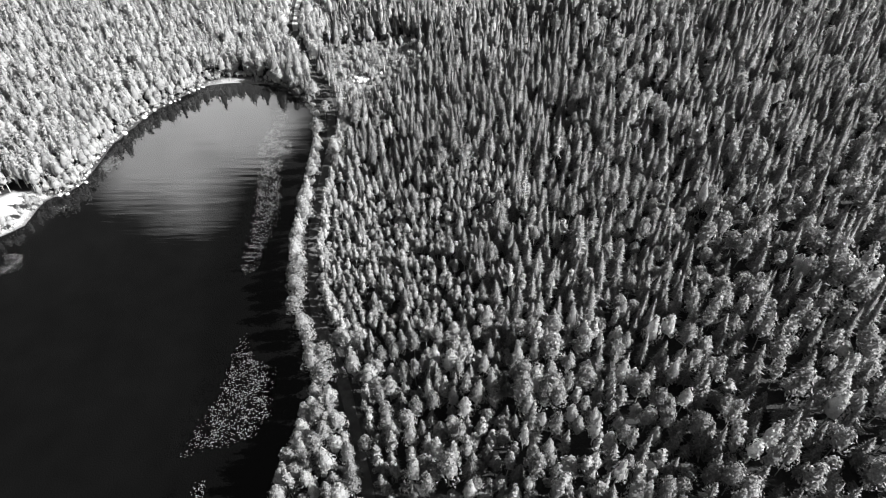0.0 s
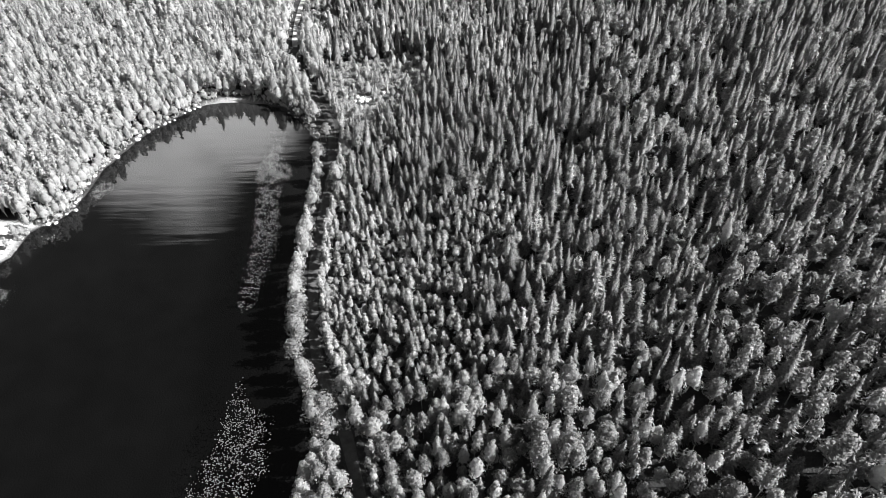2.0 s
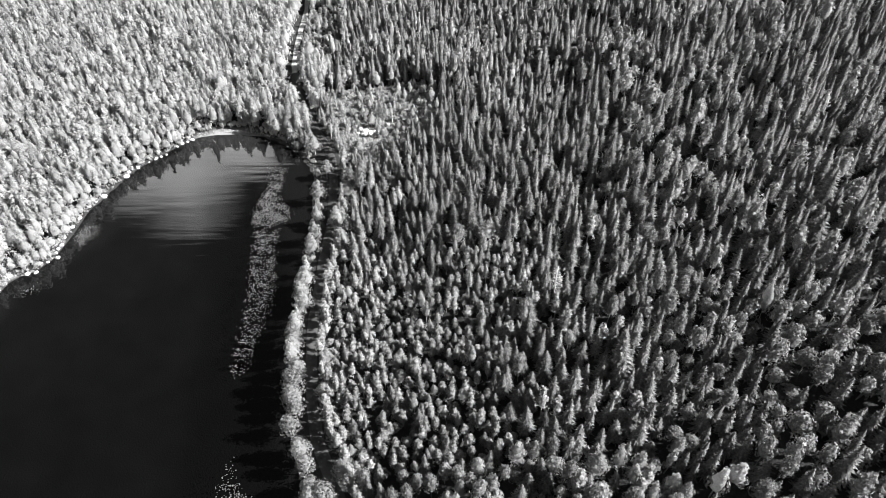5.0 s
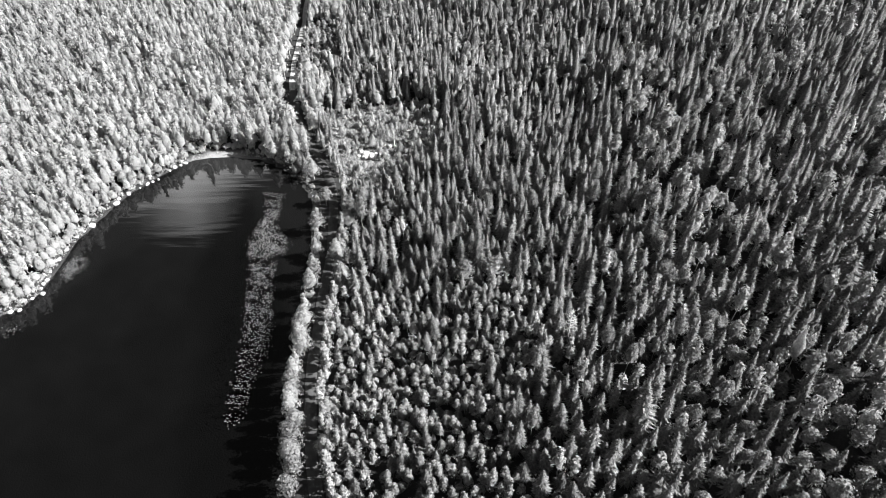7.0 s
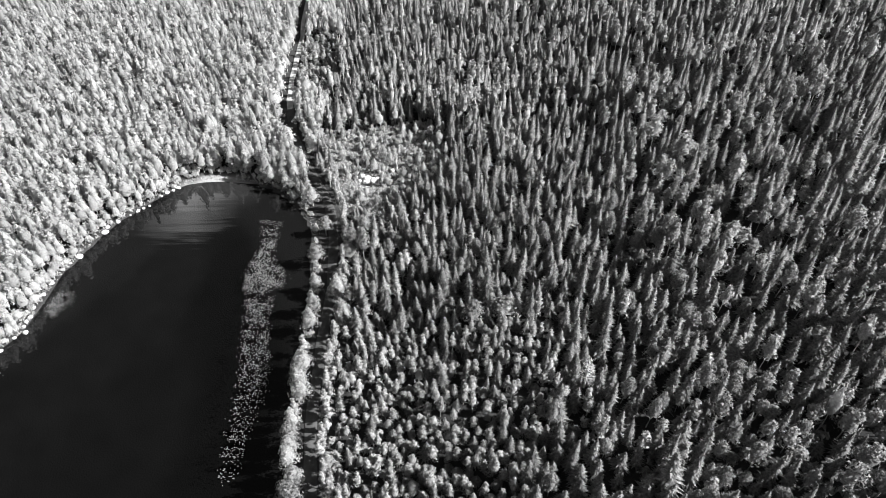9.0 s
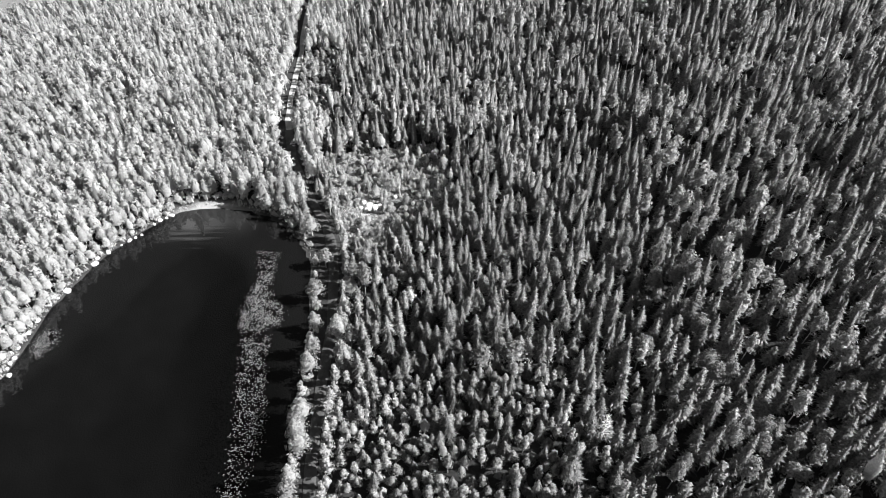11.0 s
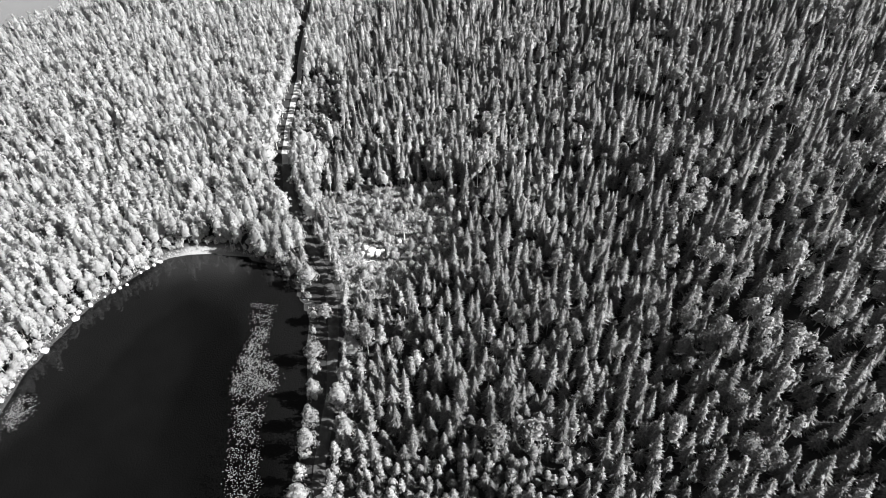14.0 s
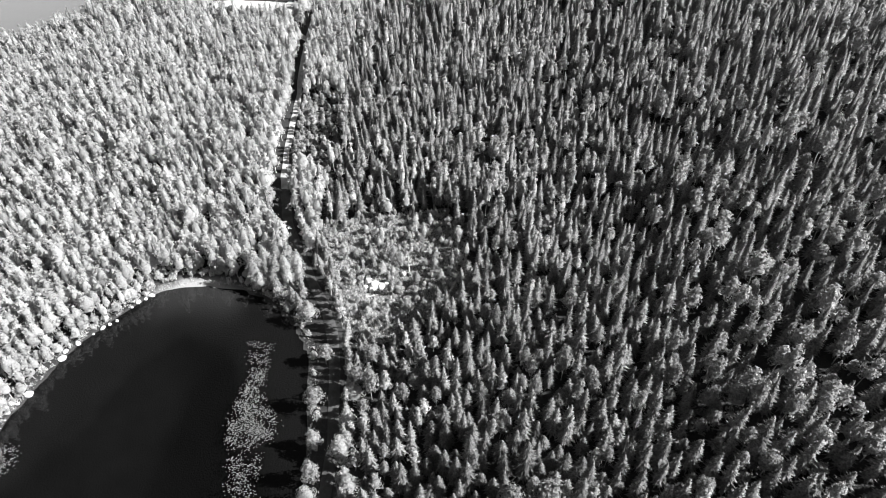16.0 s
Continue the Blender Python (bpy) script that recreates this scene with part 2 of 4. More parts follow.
def mesh_of(name, verts, faces, mats, index=None, smooth=False, tint=None, key="tint", normals=None):
    """A mesh from arrays; faces all have the same number of corners."""
    verts, faces = np.asarray(verts, np.float32), np.asarray(faces, np.int32)
    me = bpy.data.meshes.new(name)
    n, k = faces.shape
    me.vertices.add(len(verts))
    me.vertices.foreach_set("co", verts.ravel())
    me.loops.add(n * k)
    me.loops.foreach_set("vertex_index", faces.ravel())
    me.polygons.add(n)
    me.polygons.foreach_set("loop_start", np.arange(0, n * k, k, dtype=np.int32))
    for mat in mats:
        me.materials.append(mat)
    if index is not None:
        me.polygons.foreach_set("material_index", np.asarray(index, np.int32))
    me.polygons.foreach_set("use_smooth", np.full(n, smooth))
    if tint is not None:
        me.attributes.new(key, "FLOAT", "POINT").data.foreach_set("value", np.asarray(tint, np.float32))
    me.update(calc_edges=True)
    if normals is not None:
        me.normals_split_custom_set_from_vertices(np.asarray(normals, np.float32))
    return me


def part(name, bm, material, parent, label=""):
    me = bpy.data.meshes.new(name)
    bm.to_mesh(me)
    bm.free()
    me.materials.append(material)
    ob = new(name, me)
    ob.parent = parent
    return tagged(ob, label)


def part_of(name, arrays, material, parent, label="", smooth=False):
    ob = new(name, mesh_of(name, arrays[0], arrays[1], [material], smooth=smooth or len(arrays) > 2, normals=arrays[2] if len(arrays) > 2 else None))
    ob.parent = parent
    return tagged(ob, label)


def merge(pieces):
    verts, faces, normals, base = [], [], [], 0
    for v, f, *n in pieces:
        verts.append(v)
        faces.append(np.asarray(f) + base)
        normals += n
        base += len(v)
    out = np.concatenate(verts), np.concatenate(faces)
    return out + (np.concatenate(normals),) if normals else out


def unit(n):
    return n / np.maximum(np.linalg.norm(n, axis=-1, keepdims=True), 1e-6)


def leafy(v, f, n):
    """Foliage: soft normals n that follow the crown's form, and faces turned outwards."""
    v, f, n = np.asarray(v), np.asarray(f), unit(np.asarray(n))
    face = np.cross(v[f[:, 1]] - v[f[:, 0]], v[f[:, 2]] - v[f[:, 0]])
    inward = (face * n[f].mean(1)).sum(1) < 0
    f[inward] = f[inward][:, ::-1]
    return v, f, n


# ---- ground, water, road ----
def build_ground():
    def lines(lo, hi, step, far):
        core = np.arange(lo, hi + 0.1, step)
        out = np.array([6, 16, 35, 70, 140, 300, 700, 1500, far])
        return np.concatenate([(lo - out)[::-1], core, hi + out])
    xs, ys = lines(-260, 250, 2.5, 3000), lines(-20, 440, 2.5, 3000)
    gx, gy = np.meshgrid(xs, ys)
    p = np.stack([gx.ravel(), gy.ravel()], 1)
    z = ground(p)
    d = shore_distance(p)
    dr, _ = to_edge(ROAD, p, False)
    z = z - 0.12 * ease(-dr, -3.0, -1.8)
    _, beach = to_edge(LEFT_BEACH, p)
    sand = np.where(beach & (d > -1), 0.95, 0.0)
    far_end = ease(p[:, 1], 196, 212) * ease(-p[:, 1], -222, -218.5) * ease(-p[:, 0], 62, 70) * ease(p[:, 0], -92, -84)
    strand = far_end * np.where(d > 0, ease(-d, -1.9, -0.5), ease(d, -16, -2) * 0.7)
    strand2 = np.where((p[:, 1] > 376) & (p[:, 0] > -120) & (p[:, 0] < -72), ease(-d, -16, -9), 0)
    rim, cut = to_edge(CLEARING, p)
    sand = np.maximum(np.maximum(sand, strand * 0.7), np.maximum(strand2 * 0.95, np.where(cut, 0.24 * ease(rim, 0, 4), 0)))
    w = len(xs)
    i = (np.arange(len(ys) - 1)[:, None] * w + np.arange(w - 1)[None]).ravel()
    faces = np.stack([i, i + 1, i + w + 1, i + w], 1)
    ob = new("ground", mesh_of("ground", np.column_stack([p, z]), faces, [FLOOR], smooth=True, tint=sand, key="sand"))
    tagged(ob, "mossy forest floor, darkened for tree shade, sloping down to the lakes", "ground", kind="structure")


def build_water(name, poly, label):
    """A flat sheet of water a little wider than the shoreline, so that it runs into the bank."""
    bm = bmesh.new()
    c = np.mean(poly, 0)
    ring = []
    for x, y in poly:
        v = np.array([x, y]) - c
        v = v / np.hypot(*v) * (np.hypot(*v) + 0.35)
        ring.append(bm.verts.new((c[0] + v[0], c[1] + v[1], 0.0)))
    face = bm.faces.new(ring)
    if face.normal.z < 0:
        face.normal_flip()
    bmesh.ops.triangulate(bm, faces=[face])
    me = bpy.data.meshes.new(name)
    bm.to_mesh(me)
    bm.free()
    for poly_face in me.polygons:
        if poly_face.normal.z < 0:
            poly_face.flip()
    me.materials.append(WATER)
    ob = tagged(new(name, me), label, "lake", kind="structure")
    ob.visible_shadow = False       # lets the daylight down to the lake bed


def smooth_line(pts, step=1.5):
    pts = np.array(pts, float)
    seg = np.r_[0, np.cumsum(np.hypot(*np.diff(pts, axis=0).T))]
    s = np.arange(0, seg[-1], step)
    line = np.stack([np.interp(s, seg, pts[:, k]) for k in (0, 1)], 1)
    for _ in range(6):
        line[1:-1] = (line[:-2] + 2 * line[1:-1] + line[2:]) / 4
    return line


def build_road(name, pts, width, label, skin):
    line = smooth_line(pts)
    way = np.gradient(line, axis=0)
    way /= np.hypot(*way.T)[:, None]
    side = np.stack([way[:, 1], -way[:, 0]], 1)
    rng = np.random.default_rng(3)
    offs = np.array([-1.0, -0.62, -0.3, 0.0, 0.3, 0.62, 1.0]) * width / 2
    lift = np.array([-0.05, 0.05, 0.02, 0.10, 0.02, 0.05, -0.05])
    rows = []
    for o, l in zip(offs, lift):
        wob = np.interp(np.arange(len(line)), np.arange(0, len(line), 4), rng.normal(0, 0.14, len(range(0, len(line), 4)))) if abs(o) == width / 2 else 0
        q = line + side * (o + wob * np.ones(len(line)))[:, None]
        rows.append(np.column_stack([q, ground(line) + l + 0.04]))
    v = np.stack(rows, 1).reshape(-1, 3)
    k = len(offs)
    i = (np.arange(len(line) - 1)[:, None] * k + np.arange(k - 1)[None]).ravel()
    faces = np.stack([i, i + 1, i + k + 1, i + k], 1)
    ob = new(name, mesh_of(name, v, faces, [skin], smooth=True))
    tagged(ob, label, "road", kind="structure")


build_ground()
build_water("water_1", SHORE, "still dark lake water mirroring one cloud and the shore trees")
build_water("water_2", FAR_LAKE, "pale strip of a second lake behind the forest")
build_road("road_1", [q for q in ROAD if q[1] < 256], 2.7, "narrow grass-grown gravel road toned dark for shade, striped with tree shadows", GRAVEL)
build_road("road_2", [q for q in ROAD if q[1] > 254], 2.1, "sandy stretch of the forest road, its tone paler for sun", SANDY)
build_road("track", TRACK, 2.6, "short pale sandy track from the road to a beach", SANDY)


# ---- trees: shapes ----
def trunk_shape(h, r, rng, sides=6, levels=4, lean=0.25):
    """A tapered, slightly bent stem, standing on z = 0."""
    v, f = [], []
    bend = rng.normal(0, lean, 2)
    for i in range(levels):
        s = i / (levels - 1)
        rad = r * (1.25 if i == 0 else 1.0) * (1 - 0.93 * s)
        for k in range(sides):
            a = k * math.tau / sides
            v.append((bend[0] * s * s + rad * math.cos(a), bend[1] * s * s + rad * math.sin(a), h * s - 0.2 * (i == 0)))
    for i in range(levels - 1):
        for k in range(sides):
            a, b = i * sides + k, i * sides + (k + 1) % sides
            f += [(a, b, b + sides), (a, b + sides, a + sides)]
    return np.array(v), np.array(f)


def limb_shape(a, b, r):
    a, b = np.array(a, float), np.array(b, float)
    d = b - a
    u = np.cross(d, (0.3, 0.2, 1.0))
    u /= np.linalg.norm(u)
    w = np.cross(d, u)
    w /= np.linalg.norm(w)
    ring = [u, -0.5 * u + 0.87 * w, -0.5 * u - 0.87 * w]
    v = np.array([a + r * q for q in ring] + [b])
    return v, np.array([(0, 1, 3), (1, 2, 3), (2, 0, 3)])


def spruce_shape(rng, h, r, boughs, bare):
    """Narrow drooping boughs wound up the stem, each a pointed blade with an upturned tip, over a dense inner cone."""
    i = np.arange(boughs)
    s = np.clip((i + rng.uniform(-0.5, 0.5, boughs)) / boughs, 0, 0.99) ** 1.12
    a = i * 2.39996 + rng.uniform(-0.45, 0.45, boughs)
    whorl = 0.86 + 0.14 * np.sin(s * h * 4.6 + rng.uniform(0, 6))
    reach = (r * (1 - s) ** 0.78 * whorl + 0.10) * rng.uniform(*((0.70, 1.20) if boughs > 200 else (0.82, 1.08)), boughs)
    z = h * (bare + (1 - bare) * s)
    droop = reach * rng.uniform(0.12, 0.62, boughs) * (1.1 - 0.8 * s)
    wide = (0.06 + 0.11 * reach) * rng.uniform(0.75, 1.25, boughs) * math.sqrt(300 / boughs)
    c, d = np.cos(a), np.sin(a)
    root = 0.22 * reach
    one = np.stack([root * c - wide * d, root * d + wide * c, z - 0.10 * droop], 1)
    two = np.stack([root * c + wide * d, root * d - wide * c, z - 0.10 * droop], 1)
    tip = np.stack([reach * c, reach * d, z - droop], 1)
    v = np.stack([one, two, tip], 1).reshape(-1, 3)
    f = np.arange(3 * boughs).reshape(-1, 3)
    spire = np.array([(0.11, 0, h * 0.94), (-0.06, 0.10, h * 0.94), (-0.06, -0.10, h * 0.94), (0, 0, h * 1.03)])
    v = np.concatenate([v, spire])
    b = 3 * boughs
    f = np.concatenate([f, [(b, b + 1, b + 3), (b + 1, b + 2, b + 3), (b + 2, b, b + 3)]])
    n = unit(v * (1, 1, 0)) + (0, 0, 0.55) + np.repeat(rng.normal(0, 0.46, (boughs + 2, 3)), 3, 0)[:len(v)]
    return leafy(v, f, n)


def spruce_core(rng, h, r, sides, n, bare):
    rings = [(h * bare, 0.1 * r)] + [(h * (bare + (0.95 - bare) * i / n) - 0.1, r * 0.56 * (1 - i / n) ** 0.85 + 0.03) for i in range(n + 1)]
    return core_shape(rng, rings, sides, 0.16)


def core_shape(rng, rings, sides, rough):
    """The dense inside of a crown: an uneven closed body through rings of (z, radius)."""
    v, f = [], []
    for z, r in rings:
        turn = rng.uniform(0, math.tau)
        for k in range(sides):
            a = turn * 0.1 + k * math.tau / sides
            q = r * (1 + rng.uniform(-rough, rough))
            v.append((q * math.cos(a), q * math.sin(a), z + rng.uniform(-rough, rough) * r * 0.6))
    for i in range(len(rings) - 1):
        for k in range(sides):
            a, b = i * sides + k, i * sides + (k + 1) % sides
            f += [(a, b, b + sides), (a, b + sides, a + sides)]
    v = np.array(v)
    return leafy(v, f, unit(v * (1, 1, 0)) + (0, 0, 0.4))


def sprays(points, normals, size, rng, ruffle=0.45):
    """A leafy spray at each point: a three-cornered blade, loosely facing along its normal."""
    n = len(points)
    nn = normals + rng.normal(0, 0.32, (n, 3))
    nn /= np.linalg.norm(nn, axis=1)[:, None]
    u = np.cross(nn, rng.normal(0, 1, (n, 3)))
    u /= np.linalg.norm(u, axis=1)[:, None]
    w = np.cross(nn, u)
    s = (size * rng.uniform(0.65, 1.4, n))[:, None]
    k = rng.uniform(0.55, 0.95, (n, 1))
    v = np.stack([points - u * s * 0.8 - w * s * k, points + u * s * 1.2, points - u * s * 0.6 + w * s * k], 1).reshape(-1, 3)
    soft = np.repeat(normals + rng.normal(0, ruffle, (n, 3)), 3, 0)
    return leafy(v, np.arange(n * 3).reshape(-1, 3), soft)


def crown_shape(rng, lobes, count, size, ruffle=0.45, swell=0.6, lift=0.25):
    """Leaves over a cluster of lobes (x, y, z, rx, rz), thinned below."""
    w = np.array([l[3] * l[4] for l in lobes])
    pts, nrm = [], []
    for lobe, share in zip(lobes, w / w.sum()):
        n = max(4, int(round(count * share)))
        d = rng.normal(0, 1, (n, 3))
        d[:, 2] = np.where((d[:, 2] < 0) & (rng.uniform(0, 1, n) < 0.6), -d[:, 2], d[:, 2])
        d /= np.linalg.norm(d, axis=1)[:, None]
        rad = rng.uniform(0.72, 1.12, (n, 1))
        pts.append(np.array(lobe[:3]) + d * rad * np.array([lobe[3], lobe[3], lobe[4]]))
        nrm.append(d / np.array([lobe[3], lobe[3], lobe[4]]))
    nrm = np.concatenate(nrm)
    nrm /= np.linalg.norm(nrm, axis=1)[:, None]
    pts = np.concatenate(pts)
    whole = unit((pts - pts.mean(0)) * (1, 1, 0.5)) + (0, 0, lift)
    return sprays(pts, unit(nrm + swell * whole), size, rng, ruffle)


def birch_lobes(rng, h, r, n):
    """A tall egg of leaf masses, narrowing to the top."""
    out = [(0, 0, h * 0.91, r * 0.26, h * 0.10)]
    for i in range(n):
        s = (i + 0.5) / n
        a = i * 2.4 + rng.uniform(-0.4, 0.4)
        z = h * (0.30 + 0.56 * s)
        off = r * (0.66 - 0.52 * s ** 1.6) * rng.uniform(0.75, 1.2)
        q = r * rng.uniform(0.34, 0.50) * (1.05 - 0.4 * s)
        out.append((off * math.cos(a), off * math.sin(a), z, q, q * rng.uniform(1.0, 1.5)))
    return out


def alder_lobes(rng, h, r, n):
    """A broad rounded crown."""
    out = [(0, 0, h * 0.86, r * 0.42, h * 0.12)]
    for i in range(n):
        s = (i + 0.5) / n
        a = i * 2.4 + rng.uniform(-0.4, 0.4)
        z = h * (0.40 + 0.44 * s)
        off = r * (0.64 - 0.40 * s * s) * rng.uniform(0.75, 1.2)
        q = r * rng.uniform(0.32, 0.50)
        out.append((off * math.cos(a), off * math.sin(a), z, q, q * rng.uniform(0.9, 1.3)))
    return out


def pine_lobes(rng, h, r, n):
    """A slender flame of needle tufts with a blunt tip."""
    out = [(0, 0, h * 0.92, r * 0.30, h * 0.07)]
    for i in range(n):
        s = (i + 0.5) / n
        a = i * 2.4 + rng.uniform(-0.5, 0.5)
        z = h * (0.30 + 0.56 * s)
        off = r * (0.62 - 0.42 * s) * rng.uniform(0.7, 1.2)
        q = r * rng.uniform(0.34, 0.50) * (1.1 - 0.4 * s)
        out.append((off * math.cos(a), off * math.sin(a), z, q, q * rng.uniform(1.0, 1.5)))
    return out


# leaves and their size for a tree seen close, farther off and far away
LEAFAGE = {"birch": ((640, 0.19), (330, 0.235), (140, 0.31)), "alder": ((700, 0.19), (380, 0.23), (220, 0.29)),
           "pine": ((420, 0.16), (210, 0.21), (140, 0.25)), "spruce": (560, 260, 145)}


def tree_shape(kind, rng, level):
    """(trunk, crown) of one tree, about 10 m tall (spruce 12 m); level 0 is the finest."""
    sides, rings = (6, 4) if level == 0 else (4, 2)
    if kind == "spruce":
        r, bare = rng.uniform(1.5, 2.0), rng.uniform(0.05, 0.14)
        boughs = spruce_shape(rng, 12, r, LEAFAGE[kind][level], bare)
        crown = merge([spruce_core(rng, 12, r, 6 - (level > 0), (6, 4, 3)[level], bare), boughs])
        return trunk_shape(11.6, 0.14, rng, sides, rings, 0.1), crown
    make = {"birch": birch_lobes, "alder": alder_lobes, "pine": pine_lobes}[kind]
    lobes = make(rng, 10, rng.uniform(*{"birch": (1.6, 2.1), "alder": (1.6, 2.1), "pine": (1.0, 1.3)}[kind]), (16, 12, 9)[level] - 3 * (kind == "pine"))
    count, size = LEAFAGE[kind][level]
    stem = trunk_shape(9.0, 0.10, rng, sides, rings, 0.25)
    top, wide = max(l[2] + 0.5 * l[4] for l in lobes), max(math.hypot(l[0], l[1]) + 0.45 * l[3] for l in lobes)
    low = min(l[2] for l in lobes) - 0.3
    egg = [(low + (top - low) * u, wide * w) for u, w in ((0.0, 0.12), (0.16, 0.60), (0.45, 0.64), (0.75, 0.34), (0.93, 0.08), (0.97, 0.02))]
    core = core_shape(rng, egg, 7 if level == 0 else 6, 0.2)
    ruffle, swell, lift = {"birch": (0.42, 0.8, 0.5), "alder": (0.40, 0.7, 0.4), "pine": (0.52, 0.9, 0.4)}[kind]
    crown = merge([core, crown_shape(rng, lobes, count, size, ruffle, swell, lift)])
    if level:
        return stem, crown
    return stem, crown, merge([limb_shape((0, 0, l[2] - 0.9), l[:3], 0.04) for l in lobes[1:]])


BARKS = {"spruce": SPRUCE_BARK, "birch": BIRCH_BARK, "alder": PINE_BARK, "pine": PINE_BARK}
# birch and alder leaf colours partly stand for sun and shade
LEAVES = {"spruce": NEEDLE, "birch": LEAF_SUNLIT, "pine": PINE, "alder": ALDER_SHADED}
TALL = {"spruce": 12.0, "birch": 10.0, "pine": 10.0, "alder": 10.0}
LABELS = {"alder": "broad-crowned grey alder standing among spruces, leaf tone lowered for the shaded side",
          "spruce": "tall narrow dark spruce with drooping boughs in the forest",
          "birch": "sunlit birch with a rounded leafy crown, toned pale for the sun",
          "pine": "slender young pine with clumped light needle tufts"}

# ---- trees: where they stand ----
rng = np.random.default_rng(11)
SHORE_TREES = [(-39.2, 136.5), (-37.8, 117.5), (-37.6, 110.5), (-36.6, 103), (-32.2, 94), (-28, 88), (-27, 82.4), (-25, 77), (-22, 71.3), (-26, 65.7),
               (-30.1, 66.4), (-31, 63), (-29, 59.8), (-32.2, 56.1), (-20.3, 55.8), (-15.4, 83.8), (-12, 78), (-40.9, 190.6), (-41.6, 178.8),
               (-40.2, 169.4), (-40, 161.8), (-39.9, 156.5), (-40, 144.8), (-40.1, 129.5), (-39.4, 124), (-38.6, 114), (-32.2, 158.7),
               (-32.5, 183), (-46.4, 203.5), (-33, 180), (-34.2, 166.6)]


CLEARING_BIRCHES = [(-26.5, 222.5, 6.8), (-29.2, 218.4, 6.2), (-28.4, 240.2, 7.5)]

# trees that stand out from the rest: x, y, height of the top above the lake, kind, spread
LANDMARKS = [(-1.4, 153, 15.5, "alder", 1.5), (6.3, 153.5, 15.5, "alder", 1.65), (74.7, 95, 31, "birch", 1.05), (63.7, 75.3, 27, "alder", 1.15),
             (46.3, 85.8, 21.5, "birch", 1.25), (85, 165.5, 32, "alder", 1.6), (78.4, 151.3, 28, "alder", 1.4), (64.6, 118.2, 26, "alder", 1.2),
             (52.2, 210, 28, "alder", 1.5), (57, 200, 29, "alder", 1.6), (67, 188.5, 30, "alder", 1.5), (23.4, 89.7, 15, "birch", 1.3),
             (0.9, 81.5, 15, "birch", 1.3), (-16.8, 81.4, 10.5, "birch", 1.6), (92.7, 159, 33, "alder", 1.5), (49.1, 148, 25, "spruce", 1.2),
             (33.7, 144.5, 17.5, "spruce", 1.2), (62, 154, 25.5, "spruce", 1.2), (83.4, 169, 30, "spruce", 1.2), (80.7, 264.5, 42, "spruce", 1.2)]


# groups of broad crowns in the spruce forest: x, y, radius
NEAR_GROUPS = [(-14.3, 79.3, 3.6), (46.4, 84.6, 4.3), (45.3, 69.9, 2.7), (43.3, 57.2, 2.2), (76.5, 98.9, 2.5), (83.1, 95.6, 3.6), (86, 92, 2.6), (65.8, 76.3, 3),
               (77.2, 75.7, 3.2), (65.2, 66.7, 3.6), (72.3, 67.9, 2.5), (51.3, 68.6, 2.9), (51, 57.7, 2.2), (55.3, 57.9, 2.2), (17.4, 73.7, 3.4), (26.6, 74.8, 2.5),
               (21.6, 81.5, 2.6), (26.2, 81.7, 2.3), (22.8, 59.1, 3.1), (0.9, 57, 3.1), (-5.9, 58.2, 3.1), (68, 62, 2.5), (-10.2, 70.5, 3.4), (7.7, 69.9, 2.2), (19.7, 70.3, 2.7)]
FAR_GROUPS = [(15.3, 201.1, 2.9), (24.2, 191.6, 2.7), (23.8, 206.4, 3.6), (-39, 297.6, 6.2), (-43.9, 343.1, 8.3), (-28.7, 190.4, 2.1), (-30.4, 178.2, 3.3), (10.9, 180.7, 3.2),
              (19.8, 179.9, 3.2), (41.2, 174.2, 4.3), (56.5, 224.3, 6.8), (53.6, 212.2, 5.8), (59, 200.5, 4.1), (52.1, 194.1, 3.4), (60.7, 176.8, 6.8), (46.3, 169.5, 3.3),
              (63.2, 167, 5.2), (81.4, 197.2, 3), (89.4, 220.4, 4.4), (95.4, 216.9, 2.9), (52.6, 235, 5.6), (8.7, 317, 6.5), (19.8, 299.6, 5.1), (22.4, 326.1, 6.6),
              (35.7, 313.8, 6.3), (47.7, 263.4, 4.4), (-12.8, 250.7, 3.5)]


